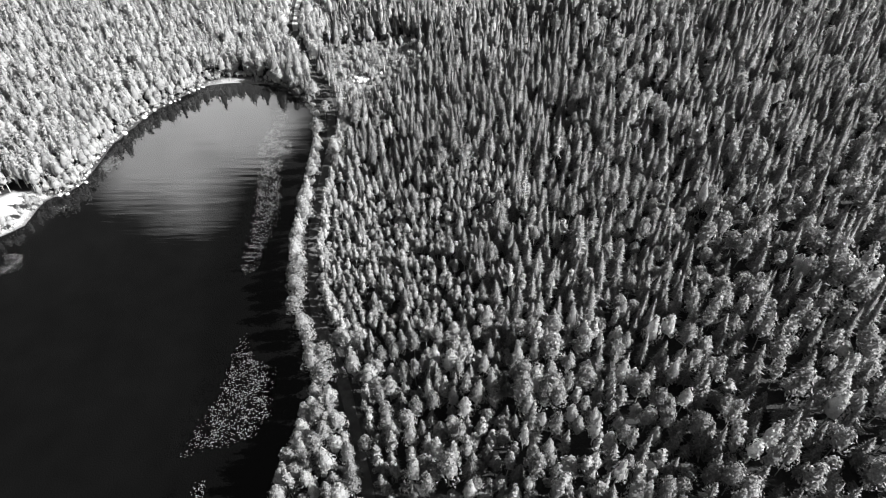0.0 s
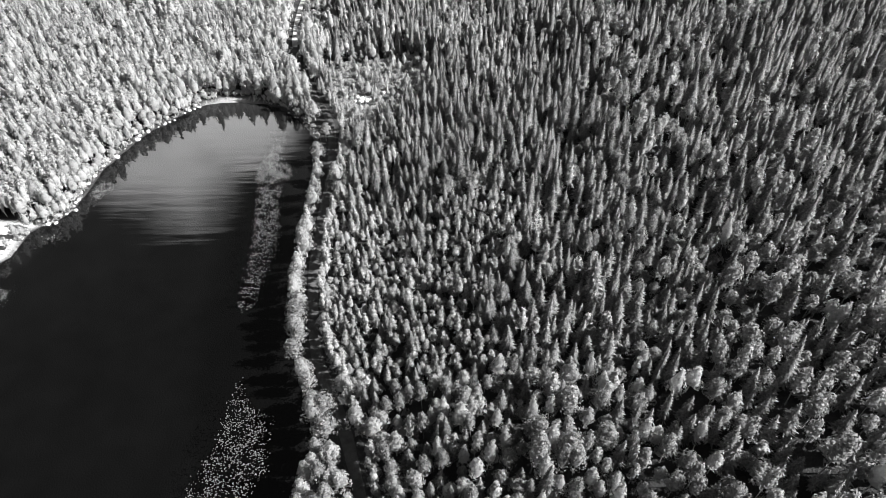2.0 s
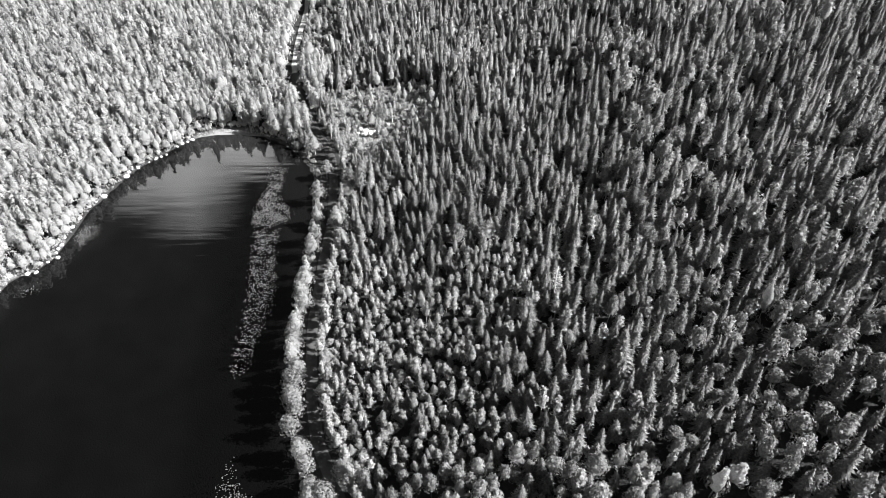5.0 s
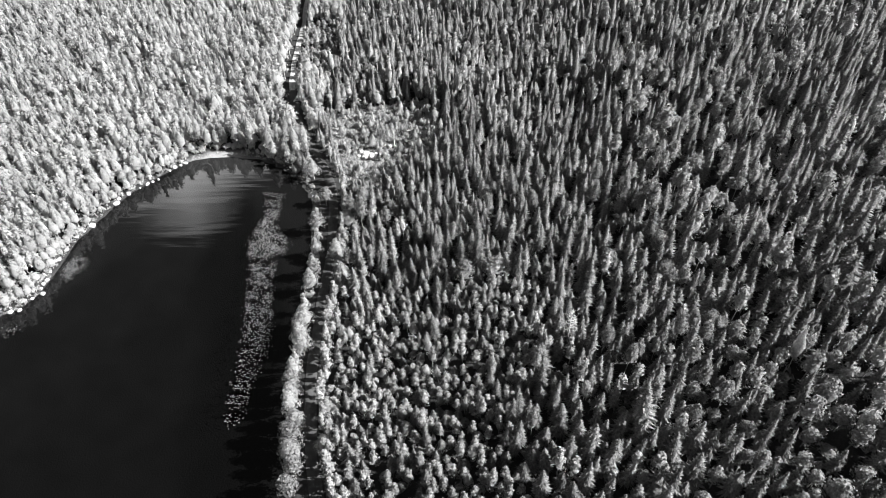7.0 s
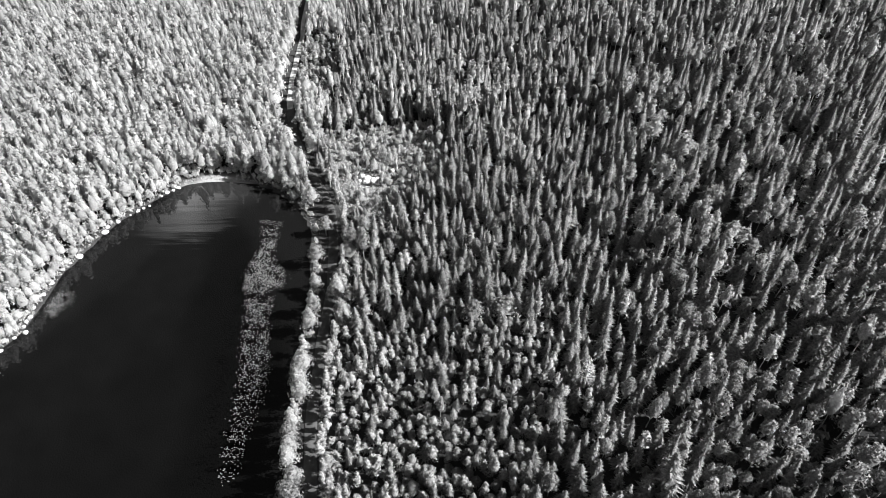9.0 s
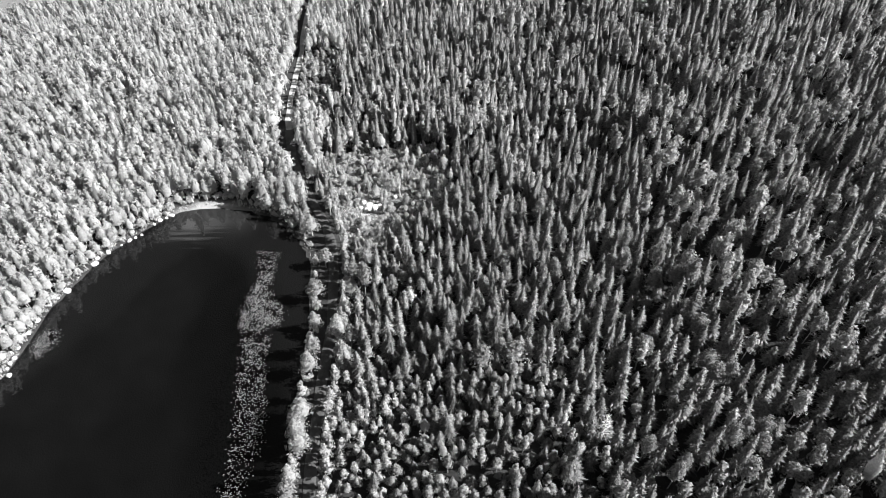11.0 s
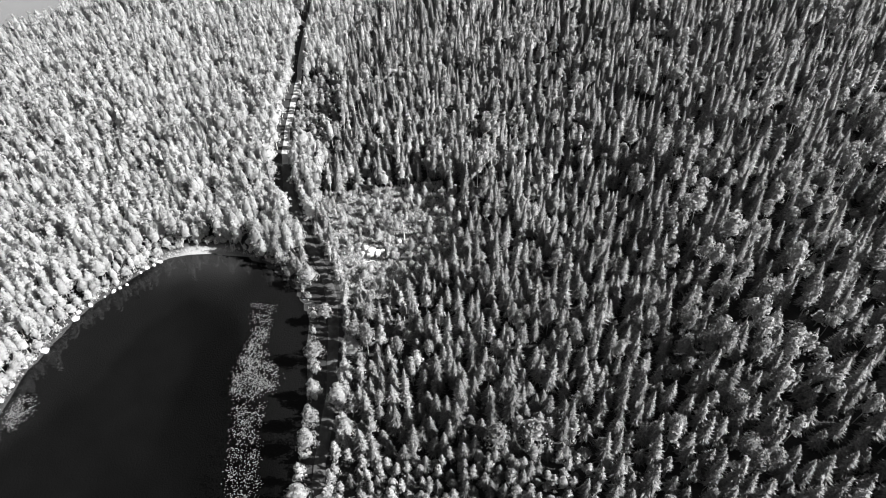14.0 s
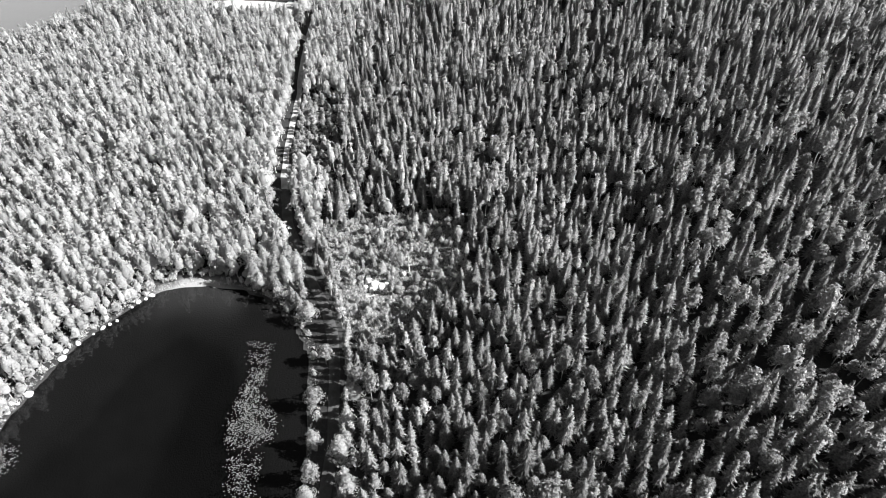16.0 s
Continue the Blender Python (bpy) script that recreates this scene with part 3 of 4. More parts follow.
def wanted(x, y, near_group, far_group):
    """What grows at a place: spacing, and (share, kind, height, spread) choices."""
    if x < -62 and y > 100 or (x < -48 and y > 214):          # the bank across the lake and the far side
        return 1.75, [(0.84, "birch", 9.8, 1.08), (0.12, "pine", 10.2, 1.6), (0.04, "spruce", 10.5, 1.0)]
    if near_group:
        return 2.7, [(0.35, "birch", 9.8, 1.05), (0.65, "alder", 10.2, 1.15)]
    if far_group:
        return 2.7, [(0.68, "alder", 10.6, 1.15), (0.32, "spruce", 9.6, 1.4)]
    if -37 < x < 12 + 5 * math.sin(y * 0.1) and 93 < y < 152:      # young stand beside the road
        return 1.52, [(0.68, "pine", 5.4, 1.05), (0.10, "birch", 5.4, 0.60), (0.22, "spruce", 5.8, 1.1)]
    if y < 93 and x < 40:                                       # mixed wood at the near end
        return 2.15, [(0.36, "birch", 8.2, 0.85), (0.28, "alder", 8.4, 0.85), (0.26, "spruce", 7.8, 1.2), (0.10, "pine", 8.2, 1.3)]
    if x > 58 and y < 120:                                      # broad, open crowns higher up
        return 2.7, [(0.44, "alder", 9.6, 1.02), (0.56, "spruce", 9.4, 1.32)]
    if x > 40 and y < 125:                                      # lower, leafier wood at the foot of the slope
        return 2.3, [(0.02, "birch", 8.8, 0.9), (0.36, "alder", 8.8, 0.9), (0.60, "spruce", 8.8, 1.25), (0.02, "pine", 8.8, 1.4)]
    if x > 40:                            # mixed wood on the slope
        return 2.6, [(0.22, "alder", 9.6, 1.0), (0.76, "spruce", 9.4, 1.48), (0.02, "pine", 9.2, 1.5)]
    if x < 45 and y > 235:                                      # lighter wood round the far part of the road
        return 2.4, [(0.64, "spruce", 9.2, 1.4), (0.20, "alder", 9.6, 0.9), (0.16, "pine", 10.0, 1.5)]
    return 2.25, [(0.82, "spruce", 8.2, 1.36), (0.12, "alder", 8.4, 0.82), (0.06, "pine", 8.4, 1.4)]


def plant():
    """Random planting with a least spacing, on a hash grid."""
    cell, grid, out = 4.0, {}, []

    def free(x, y, r):
        cx, cy = int(x // cell), int(y // cell)
        for i in range(cx - 1, cx + 2):
            for j in range(cy - 1, cy + 2):
                for qx, qy, qr in grid.get((i, j), ()):
                    if (qx - x) ** 2 + (qy - y) ** 2 < (0.5 * (r + qr)) ** 2:
                        return False
        return True

    def put(x, y, r, kind, h, s):
        grid.setdefault((int(x // cell), int(y // cell)), []).append((x, y, r))
        out.append((x, y, kind, h, s))

    for x, y, top, kind, s in LANDMARKS:
        put(x, y, 3.6, kind, min(max(top - height(x, y), 8), 17), s)
    for x, y in SHORE_TREES:
        put(x, y, 2.2, "birch" if rng.uniform() < 0.55 else "alder", rng.uniform(7.0, 9.5), rng.uniform(1.15, 1.5))
    for x, y, h in CLEARING_BIRCHES:
        put(x, y, 2.2, "birch", h, 0.85)
    line = smooth_line(SHORE[2:17], 1.6)      # the row of trees on the strip between road and lake
    for x, y in line:
        x, y = x + rng.uniform(0.8, 2.0), y + rng.uniform(-0.6, 0.6)
        if y < 152 and free(x, y, 2.6) and to_edge(ROAD, np.array([(x, y)]), False)[0][0] > 1.9:
            put(x, y, 2.4, ("birch", "alder", "pine")[int(np.searchsorted((0.5, 0.85), rng.uniform()))], rng.uniform(6.5, 10.0), rng.uniform(1.0, 1.4))
    for x, y in smooth_line(ROAD[1:16], 1.0):    # young trees close along the land side of the road
        x, y = x + rng.uniform(2.9, 4.4), y + rng.uniform(-0.5, 0.5)
        if free(x, y, 1.5):
            put(x, y, 1.8, "birch" if rng.uniform() < 0.10 else "pine", rng.uniform(5.5, 8.5), rng.uniform(1.0, 1.4))
    for x, y in np.repeat(smooth_line(SHORE[18:34], 0.9), 2, axis=0):
        x, y = x + rng.normal(-1.2, 0.9), y + rng.normal(0.8, 0.9)
        off = shore_distance(np.array([(x, y)]))[0]
        strand = -90 < x < -60 and y > 212
        if (2.1 if strand else 0.6) < off < 3.5 and not to_edge(LEFT_BEACH, np.array([(x, y)]))[1][0] and free(x, y, 1.6):
            put(x, y, 1.5, "birch", rng.uniform(3.5, 7.5) * (0.6 if strand else 1), rng.uniform(0.7, 1.1))
    n = 150000
    p = np.column_stack([rng.uniform(-262, 262, n), rng.uniform(38, 418, n)])
    left = np.interp(p[:, 1], (38, 100, 150, 200, 250, 300, 350, 420), (-60, -130, -146, -170, -196, -220, -222, -190))
    right = np.interp(p[:, 1], (38, 60, 100, 150, 200, 250, 300, 350, 388), (70, 86, 106, 131, 154, 170, 172, 168, 150))
    p = p[(p[:, 0] > left) & (p[:, 0] < right) & ((p[:, 0] < 0) | (p[:, 1] < 385)) & (p[:, 1] > 42)]
    d = shore_distance(p)
    dr, _ = to_edge(ROAD, p, False)
    dt, _ = to_edge(TRACK, p, False)
    _, clear = to_edge(CLEARING, p)
    _, beach = to_edge(LEFT_BEACH, p)
    bare_end = (p[:, 1] > 371) & (p[:, 0] > -116) & (p[:, 0] < -73) & (d < 26)
    far_strand = (p[:, 1] > 205) & (p[:, 0] > -88) & (p[:, 0] < -62) & (d < 2.6)
    corridor = np.where(p[:, 1] > 212, np.where((p[:, 1] > 256) & (p[:, 1] < 312), 2.4, 2.8), np.where(p[:, 1] < 74, 1.6, 3.4))
    sparse = clear & (rng.uniform(0, 1, len(p)) < 0.11) & (np.hypot(p[:, 0] + 31, p[:, 1] - 213.4) > 4.4) & (np.hypot(p[:, 0] + 22, p[:, 1] - 217) > 3)
    keep = (d > 0.9) & (dr > corridor) & (dt > 2.2) & (~clear | sparse) & ~beach & ~bare_end & ~far_strand
    # the strip between road and lake carries only its own row of trees
    strip = (p[:, 0] < -20) & (p[:, 0] > -52) & (p[:, 1] < 205) & (p[:, 1] > 85) & (d < 6) & (p[:, 0] < -36)
    p = p[keep & ~strip]
    near_in, far_in = (np.any([np.hypot(p[:, 0] - gx, p[:, 1] - gy) < gr for gx, gy, gr in g], 0) for g in (NEAR_GROUPS, FAR_GROUPS))
    in_clearing = to_edge(CLEARING, p)[1]
    for (x, y), near_group, far_group, cleared in zip(p.tolist(), near_in, far_in, in_clearing):
        r, mix = wanted(x, y, near_group, far_group)
        r *= rng.uniform(0.85, 1.2)
        if not free(x, y, r):
            continue
        if -64 < x < -48 and 258 < y < 304:        # low young trees by the sunny stretch of the road
            mix = [(0.75, "pine", 4.0, 1.1), (0.25, "alder", 4.6, 0.7)]
        if cleared:
            mix = [(0.5, "birch", 4.2, 0.6), (0.5, "pine", 4.0, 0.85)]
        pick, total = rng.uniform(), 0
        for share, kind, h, s in mix:
            total += share
            if pick <= total:
                break
        if rng.uniform() < 0.05:                  # an old tree that stands out
            h, s = h * 1.22, s * 1.25
        spread = 0.13 if x < -48 else 0.23
        swell = math.sin(x * 0.35 + 1.7 * math.sin(y * 0.11)) * math.sin(y * 0.31 + 1.3 * math.sin(x * 0.13))
        if x > -10 and y > 95:                    # hollows of young trees, and knots of old ones
            h *= 0.62 if swell > 0.72 else 1.18 if swell < -0.7 else 1.0
        put(x, y, r, kind, h * np.clip(rng.normal(0.95, spread), 0.45, 1.4), s * rng.uniform(0.85, 1.2))
    z = ground([q[:2] for q in out])
    return [q + (float(g),) for q, g in zip(out, z)]


TREES = plant()


def tree_pose(x, y, kind, h, s, z):
    up = h / TALL[kind]
    wide = s * (0.6 + 0.4 * up) if kind == "spruce" else s
    m = pose(x, y, z - 0.05, rng.normal(0, 2.2), rng.normal(0, 2.2), rng.uniform(0, 360))
    return m @ Matrix.Diagonal((wide, wide, up, 1))


def grow_things(kind, places):
    """Single trees, each a thing with a trunk and a crown."""
    makers = []
    for i in range(6):
        trunk, crown, *limbs = tree_shape(kind, rng, 0)
        base = new(kind + "_tree")
        tagged(base, LABELS[kind], "tree", kind + " trees in the forest")
        part_of("trunk", trunk, BARKS[kind], base, smooth=True)
        part_of("crown", crown, LEAVES[kind], base)
        for limb in limbs:
            part_of("branches", limb, BARKS[kind], base)
        makers.append(base)
    for i, (x, y, _, h, s, z) in enumerate(places):
        m = tree_pose(x, y, kind, h, s, z)
        if i < len(makers):
            makers[i].matrix_basis = m
        else:
            copy_thing(makers[i % len(makers)], m).scale = m.to_scale()


def grow_stand(name, kind, places, label):
    """The rest of a kind, joined into one mesh."""
    shapes = [[tree_shape(kind, rng, level) for _ in range(8)] for level in (1, 2)]
    V, F, N, M, T, base = [], [], [], [], [], 0
    for x, y, _, h, s, z in places:
        trunk, crown = shapes[y > (240 if x > 40 else 215) or x < -62][rng.integers(8)]
        m = np.array(tree_pose(x, y, kind, h, s, z))
        tone = rng.uniform()
        turn = m[:3, :3] / np.linalg.norm(m[:3, :3], axis=0) ** 2
        for (v, f, *n), k in ((trunk, 0), (crown, 1)):
            V.append(v @ m[:3, :3].T + m[:3, 3])
            N.append(unit((n[0] if n else unit(v * (1, 1, 0) + (0, 0, 0.01))) @ turn.T))
            F.append(f + base)
            M.append(np.full(len(f), k))
            T.append(np.full(len(v), tone))
            base += len(v)
    me = mesh_of(name, np.concatenate(V), np.concatenate(F), [BARKS[kind], LEAVES[kind]], np.concatenate(M), smooth=True, tint=np.concatenate(T),
                 normals=np.concatenate(N))
    tagged(new(name, me), label, "forest", kind="stuff")


STANDS = {"alder": "grey alder scattered through the spruce forest, leaf tone lowered for shade", "spruce": "dense dark spruce forest covering the slope", "birch": "birch wood filling both banks of the lake, leaf tone raised for the sunny side",
          "pine": "light pine wood on the banks of the lake"}
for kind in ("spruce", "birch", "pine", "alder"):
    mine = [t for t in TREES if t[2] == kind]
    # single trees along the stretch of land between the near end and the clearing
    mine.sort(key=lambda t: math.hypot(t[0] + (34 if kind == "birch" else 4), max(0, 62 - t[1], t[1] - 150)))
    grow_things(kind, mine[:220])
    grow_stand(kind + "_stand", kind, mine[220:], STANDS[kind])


# ---- clearing, shores, lilies ----
def clumps(name, kind, spots, label, category, mats, shape_of, variants=6):
    """Many small plants joined into one mesh. spots: x, y, height, spread."""
    shapes = [shape_of(rng) for _ in range(variants)]
    V, F, T, base = [], [], [], 0
    z = ground([(s[0], s[1]) for s in spots])
    for (x, y, h, w), g in zip(spots, z):
        v, f = shapes[rng.integers(variants)][:2]
        a = rng.uniform(0, math.tau)
        c, s = math.cos(a), math.sin(a)
        q = np.column_stack([(v[:, 0] * c - v[:, 1] * s) * w + x, (v[:, 0] * s + v[:, 1] * c) * w + y, v[:, 2] * h + max(g, -0.02)])
        V.append(q)
        F.append(f + base)
        T.append(np.full(len(v), rng.uniform()))
        base += len(v)
    me = mesh_of(name, np.concatenate(V), np.concatenate(F), mats, tint=np.concatenate(T))
    tagged(new(name, me), label, category, kind=kind)


def bush(r):
    lobes = [(r.uniform(-0.5, 0.5), r.uniform(-0.5, 0.5), r.uniform(0.3, 0.7), r.uniform(0.3, 0.5), r.uniform(0.25, 0.4)) for _ in range(5)]
    return crown_shape(r, lobes, 110, 0.16)


def tuft(r):
    v, f = [], []
    for i in range(9):
        a, l = r.uniform(0, math.tau), r.uniform(0.5, 1.0)
        x, y = r.uniform(-0.3, 0.3, 2)
        e = 0.07
        b = len(v)
        v += [(x - e * math.sin(a), y + e * math.cos(a), 0), (x + e * math.sin(a), y - e * math.cos(a), 0),
              (x + 0.45 * l * math.cos(a), y + 0.45 * l * math.sin(a), l)]
        f += [(b, b + 1, b + 2)]
    return np.array(v), np.array(f)


def scatter(poly, n):
    poly = np.array(poly, float)
    p = np.column_stack([rng.uniform(poly[:, k].min(), poly[:, k].max(), n) for k in (0, 1)])
    return p[to_edge(poly, p)[1]]


spots = [(x, y, rng.uniform(0.6, 2.6) + 1.5 * (rng.uniform() < 0.12), rng.uniform(0.5, 1.2)) for x, y in scatter(CLEARING, 620)
         if math.hypot(x + 31, y - 213.4) > 4.4 and math.hypot(x + 22.5, y - 217.5) > 2.6]
clumps("sapling_growth", "stuff", spots, "pale saplings and brush over a felled clearing", "brush", [LEAF_SUNLIT], bush)
spots = [(x, y, rng.uniform(0.3, 0.8), rng.uniform(0.8, 1.6)) for x, y in scatter(CLEARING, 6500)]
clumps("clearing_grass", "stuff", spots, "sunlit pale grass on the felled clearing", "grass", [GRASS], tuft)


def along_shore():
    line = np.concatenate([smooth_line(SHORE[14:34], 0.5), smooth_line(SHORE[2:15], 0.6)])
    grass, bushes = [], []
    for x, y in line:
        for _ in range(3):
            o = rng.normal(0, 0.9, 2)
            grass.append((x + o[0], y + o[1]))
        if rng.uniform() < 0.8 and not (-82 < x < -71 and y > 214):
            o = rng.normal(0, 0.9, 2)
            bushes.append((x + o[0], y + o[1]))
    grass, bushes = np.array(grass), np.array(bushes)
    grass = grass[(shore_distance(grass) > 0.1) & (shore_distance(grass) < 2.6)]
    bushes = bushes[shore_distance(bushes) > 0.7]
    bushes = bushes[~to_edge(LEFT_BEACH, bushes)[1]]
    behind = np.column_stack([rng.uniform(-92, -54, 500), rng.uniform(206, 228, 500)])     # brush behind the strand at the far end
    off = shore_distance(behind)
    bushes = np.concatenate([bushes, behind[(off > 2.2) & (off < 6.5) & (to_edge(ROAD, behind, False)[0] > 2.5)]])
    clumps("bank_grass", "stuff", [(x, y, rng.uniform(0.4, 0.9), rng.uniform(0.7, 1.3)) for x, y in grass],
           "pale grass and sedge along the lake shore", "grass", [GRASS], tuft)
    clumps("bank_brush", "stuff", [(x, y, rng.uniform(1.2, 2.8), rng.uniform(0.9, 1.6)) for x, y in bushes],
           "light leafy brush leaning over the lake shore", "brush", [LEAF_SUNLIT], bush)


along_shore()

LILY_FIELDS = [
    ([(-49.6, 99), (-50.6, 89.8), (-51.6, 80.7), (-50, 70), (-46.1, 68.4), (-41.5, 69), (-38.6, 72.3), (-37.6, 76.4), (-39, 80.6), (-39.1, 88.2), (-45, 91.4), (-47.4, 96.4)], 1.5),
    ([(-51.6, 80.7), (-54.8, 69.8), (-55.3, 65.3), (-50.5, 67.2), (-46.1, 68.4)], 1.2),
    ([(-51.2, 61.1), (-47.8, 61), (-46.4, 52), (-50.2, 52)], 1.5),
    ([(-61.2, 198.7), (-54.1, 197.8), (-54.3, 190), (-59.5, 188), (-60.8, 193)], 1.6),
    ([(-58.7, 189), (-54.4, 190.7), (-54.2, 186), (-57, 180), (-60.9, 176), (-60.9, 181)], 4.5),
    ([(-61.5, 177), (-54.2, 184.1), (-52, 179.6), (-48.7, 175.3), (-50.3, 170.6), (-54.8, 168.7), (-61.1, 170)], 3.2),
    ([(-60, 169), (-51, 169), (-50.5, 158), (-47.7, 143.9), (-48, 136.6), (-55.3, 136.6), (-56.6, 146.6), (-58.5, 160)], 1.7),
    ([(-55.3, 138), (-48.5, 137), (-49.1, 129.6), (-50, 118.8), (-54.1, 116.8), (-55.5, 125.2)], 1.2),
    ([(-109.9, 165.1), (-108.6, 171.1), (-104.1, 170.4), (-102.6, 166.1), (-104.8, 161.9), (-107.3, 160.9)], 3.6),
    ([(-116.3, 145.8), (-111.3, 147), (-110.5, 144), (-113.6, 141.8)], 2.0),
    ([(-121.9, 125.8), (-114.6, 126.8), (-113.1, 120.4), (-117.7, 117.3)], 2.6)]


def build_lilies():
    """Round floating leaves, a little dished, gathered in loose drifts."""
    V, F, T, base = [], [], [], 0
    for poly, dense in LILY_FIELDS:
        a = np.array(poly)
        area = 0.5 * abs(np.dot(a[:, 0], np.roll(a[:, 1], 1)) - np.dot(a[:, 1], np.roll(a[:, 0], 1)))
        box = np.prod(a.max(0) - a.min(0))
        spots = scatter(poly, int(4.6 * dense * box))
        rim = to_edge(poly, spots)[0]
        spots = spots[rng.uniform(0, 1, len(spots)) < 0.12 + 0.88 * ease(rim, 0.0, 1.7)]
        spots = spots + rng.normal(0, 0.35, spots.shape)
        for x, y in spots:
            drift = math.sin(x * 1.1 + 2 * math.sin(y * 0.5)) + math.sin(y * 1.4 + x * 0.4)
            if drift < rng.uniform(-2.6, 0.6):
                continue
            r = rng.uniform(0.08, 0.16)
            turn = rng.uniform(0, math.tau)
            tilt = rng.normal(0, 0.12, 2)
            ring = [(r * math.cos(turn + k), 0.85 * r * math.sin(turn + k), 0) for k in (0.2, 1.4, 2.6, 3.9, 5.3)]
            q = np.array(ring)
            q[:, 2] = 0.02 + np.abs(q[:, 0] * tilt[0] + q[:, 1] * tilt[1])
            V.append(q + (x, y, 0))
            F.append(np.array([(0, k, k + 1) for k in range(1, 4)]) + base)
            T.append(np.full(5, rng.uniform()))
            base += 5
    me = mesh_of("lily_pads", np.concatenate(V), np.concatenate(F), [PAD], tint=np.concatenate(T))
    tagged(new("lily_pads", me), "drifts of floating water lily leaves on the dark lake", "lily pads", kind="stuff")


build_lilies()


def undergrowth():
    """Low dark bushes between the stems on the land side."""
    p = np.column_stack([rng.uniform(-36, 120, 900), rng.uniform(45, 300, 900)])
    p = p[(p[:, 0] + 6 < 95 + (p[:, 1] - 57) * 0.4) & (shore_distance(p) > 3) & ~to_edge(CLEARING, p)[1]]
    p = p[to_edge(ROAD, p, False)[0] > 3.2]
    clumps("undergrowth", "stuff", [(x, y, rng.uniform(1.0, 3.0), rng.uniform(0.8, 1.8)) for x, y in p],
           "dark low bushes under the forest trees", "brush", [ALDER_SHADED], low_bush)


def low_bush(r):
    lobes = [(r.uniform(-0.5, 0.5), r.uniform(-0.5, 0.5), r.uniform(0.3, 0.7), r.uniform(0.3, 0.5), r.uniform(0.25, 0.4)) for _ in range(3)]
    return crown_shape(r, lobes, 30, 0.3)


undergrowth()


# ---- boulders, snag, felled wood ----
def boulder(x, y, size, seed, label, group, sink=0.3, skin=ROCK):
    r = random.Random(seed)
    bm = bmesh.new()
    bmesh.ops.create_icosphere(bm, subdivisions=3, radius=1)
    for v in bm.verts:
        n = noise.noise(v.co * 1.1 + Vector((seed * 3.1, 0, 0))) * 0.35 + noise.noise(v.co * 3 + Vector((0, seed, 0))) * 0.1
        v.co *= 1 + n
    sx, sy, sz = size * r.uniform(0.8, 1.2), size * r.uniform(0.7, 1.0), size * r.uniform(0.5, 0.75)
    bm.transform(pose(0, 0, sz * (1 - sink) * 0.8, 0, 0, r.uniform(0, 360)) @ Matrix.Diagonal((sx, sy, sz, 1)))
    me = bpy.data.meshes.new("boulder")
    bm.to_mesh(me)
    bm.free()
    me.polygons.foreach_set("use_smooth", [True] * len(me.polygons))
    me.materials.append(skin)
    ob = new("boulder", me)
    ob.location = (x, y, height(x, y) - 0.05)
    tagged(ob, label, "boulder", group)


BOULDERS = [(-107.9, 183), (-104.6, 193), (-104.6, 195), (-110.5, 178.3), (-111.6, 169.1), (-112.4, 168.4), (-111.6, 161.7), (-111.9, 158.7), (-110.6, 156.9),
            (-114, 151.2), (-93.5, 209), (-92.3, 210.6), (-90.8, 211.8), (-100, 200.4), (-98.3, 202.2), (-95.7, 204.6), (-112.2, 164.6), (-112, 160.2),
            (-109.4, 180.6), (-102.6, 197.4), (-97.1, 203.4), (-89.6, 213), (-111.2, 173), (-112.6, 155.2), (-116, 150.6)]
for i, (x, y) in enumerate(BOULDERS):
    boulder(x, y, (0.95, 0.8, 0.7)[i] if i < 3 else 0.35 + 0.4 * ((i * 0.618) % 1), i + 1, "pale granite boulder at the lake's edge", "boulders along the lake shore")
for i, (x, y, s) in enumerate([(-34.8, 76.8, 1.1), (-32.3, 79.2, 0.5), (-35.1, 72.9, 0.45)]):
    boulder(x, y, s, 40 + i, "flat grey boulder lying awash in the shallows", "boulders in the shallows", 0.35, DARK_ROCK)
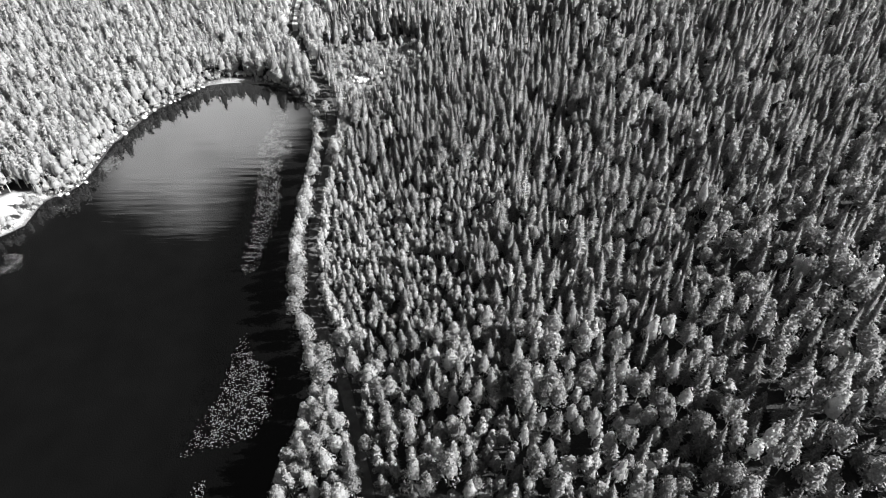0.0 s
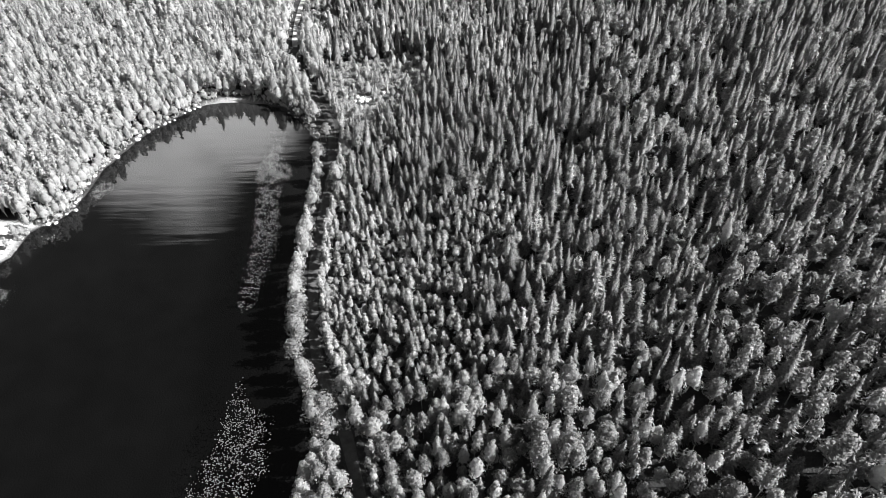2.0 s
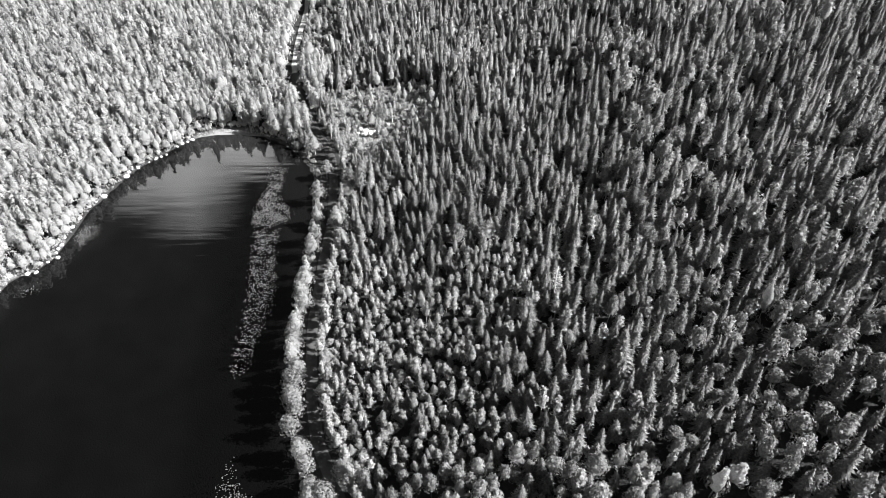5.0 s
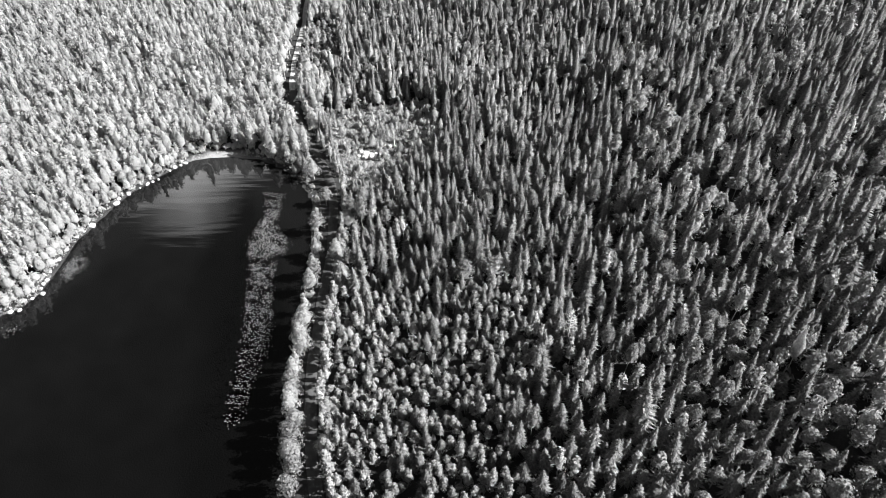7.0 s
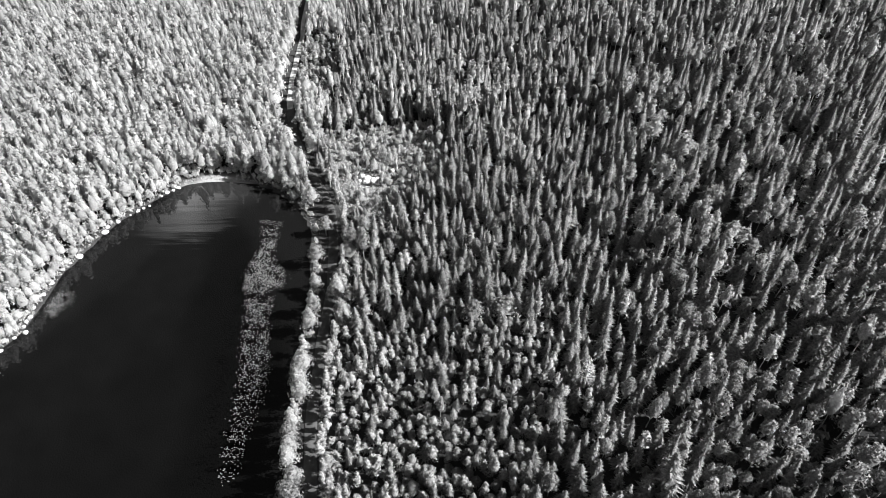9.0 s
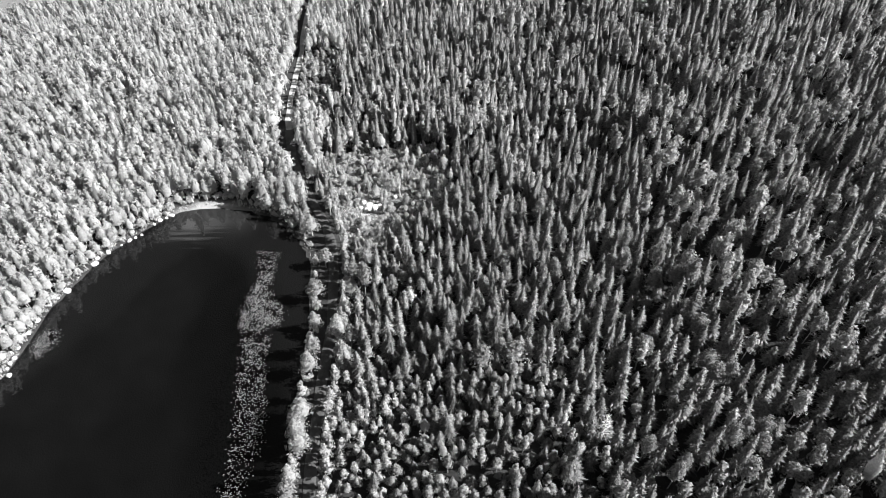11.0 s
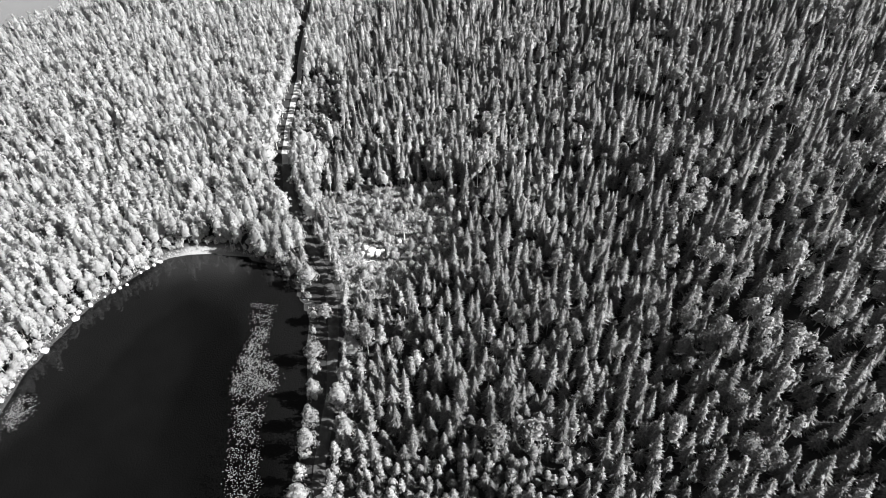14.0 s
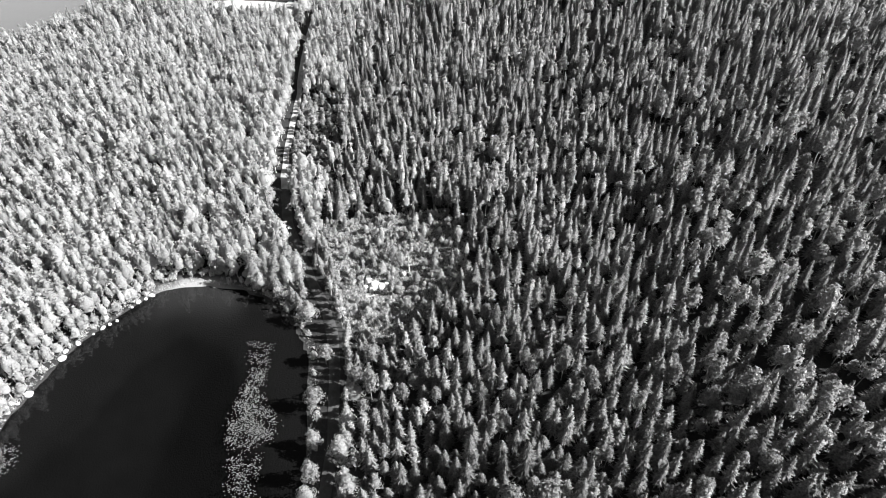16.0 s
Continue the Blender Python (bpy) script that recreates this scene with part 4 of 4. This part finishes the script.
for i, (x, y, s) in enumerate([(-31.1, 215.3, 1.7), (-32.8, 216.4, 1.2), (-29.4, 214.7, 1.1), (-31.8, 213.6, 0.9), (-33.6, 214.6, 0.7), (-28.2, 216, 0.7), (-23.5, 218.3, 0.9), (-21.5, 217.6, 0.6)]):
    boulder(x, y, s, 60 + i, "sun-bleached boulder in the clearing", "boulders in the clearing")


def dead_tree(x, y, h, limbs, reach, seed, label):
    r = np.random.default_rng(seed)
    base = new("dead_tree")
    base.location = (x, y, height(x, y))
    part_of("trunk", trunk_shape(h, 0.22, r, 7, 5, 0.3), DEAD, base, smooth=True)
    for i in range(limbs):
        s = (i + r.uniform(0, 0.8)) / limbs
        a, z = i * 2.4 + r.uniform(-0.4, 0.4), h * (0.28 + 0.68 * s)
        l = reach * (1.08 - s) ** 0.6 * r.uniform(0.7, 1.15)
        end = (l * math.cos(a), l * math.sin(a), z + l * r.uniform(-0.1, 0.5))
        twigs = [limb_shape((0, 0, z), end, 0.075)]
        for k in range(4):
            g = r.uniform(0.35, 0.9)
            at = np.array((0, 0, z)) * (1 - g) + np.array(end) * g
            twigs.append(limb_shape(at, at + r.normal(0, 0.38, 3) * l * 0.6 + (0, 0, 0.12), 0.045))
        part_of("limb", merge(twigs), DEAD, base)
    tagged(base, label, "dead tree")


dead_tree(-22.1, 218.7, 8.5, 16, 1.2, 5, "bleached dead tree standing in the clearing")
dead_tree(-20.5, 231, 6.0, 12, 1.0, 6, "broken pale snag in the clearing")
dead_tree(21.5, 134.4, 10.5, 34, 2.3, 7, "bare whitened tree among the spruces")


def felled_log(a, b, seed):
    r = np.random.default_rng(seed)
    d = np.array(b) - np.array(a)
    v, f = trunk_shape(float(np.hypot(*d)), 0.16, r, 7, 4, 0.2)
    me = mesh_of("log", v, f, [DEAD], smooth=True)
    ob = new("log", me)
    ob.matrix_basis = pose(a[0], a[1], height(*a) + 0.2, 0, 88, math.degrees(math.atan2(d[1], d[0])))
    tagged(ob, "bleached felled log lying in the clearing", "log", "logs in the clearing")


for i, (a, b) in enumerate([((-20, 217), (-12.5, 219)), ((-19, 220.5), (-13, 219)), ((-26, 219), (-21, 222)), ((-33, 211), (-27, 212.5)), ((-18, 225), (-12, 226))]):
    felled_log(a, b, 80 + i)
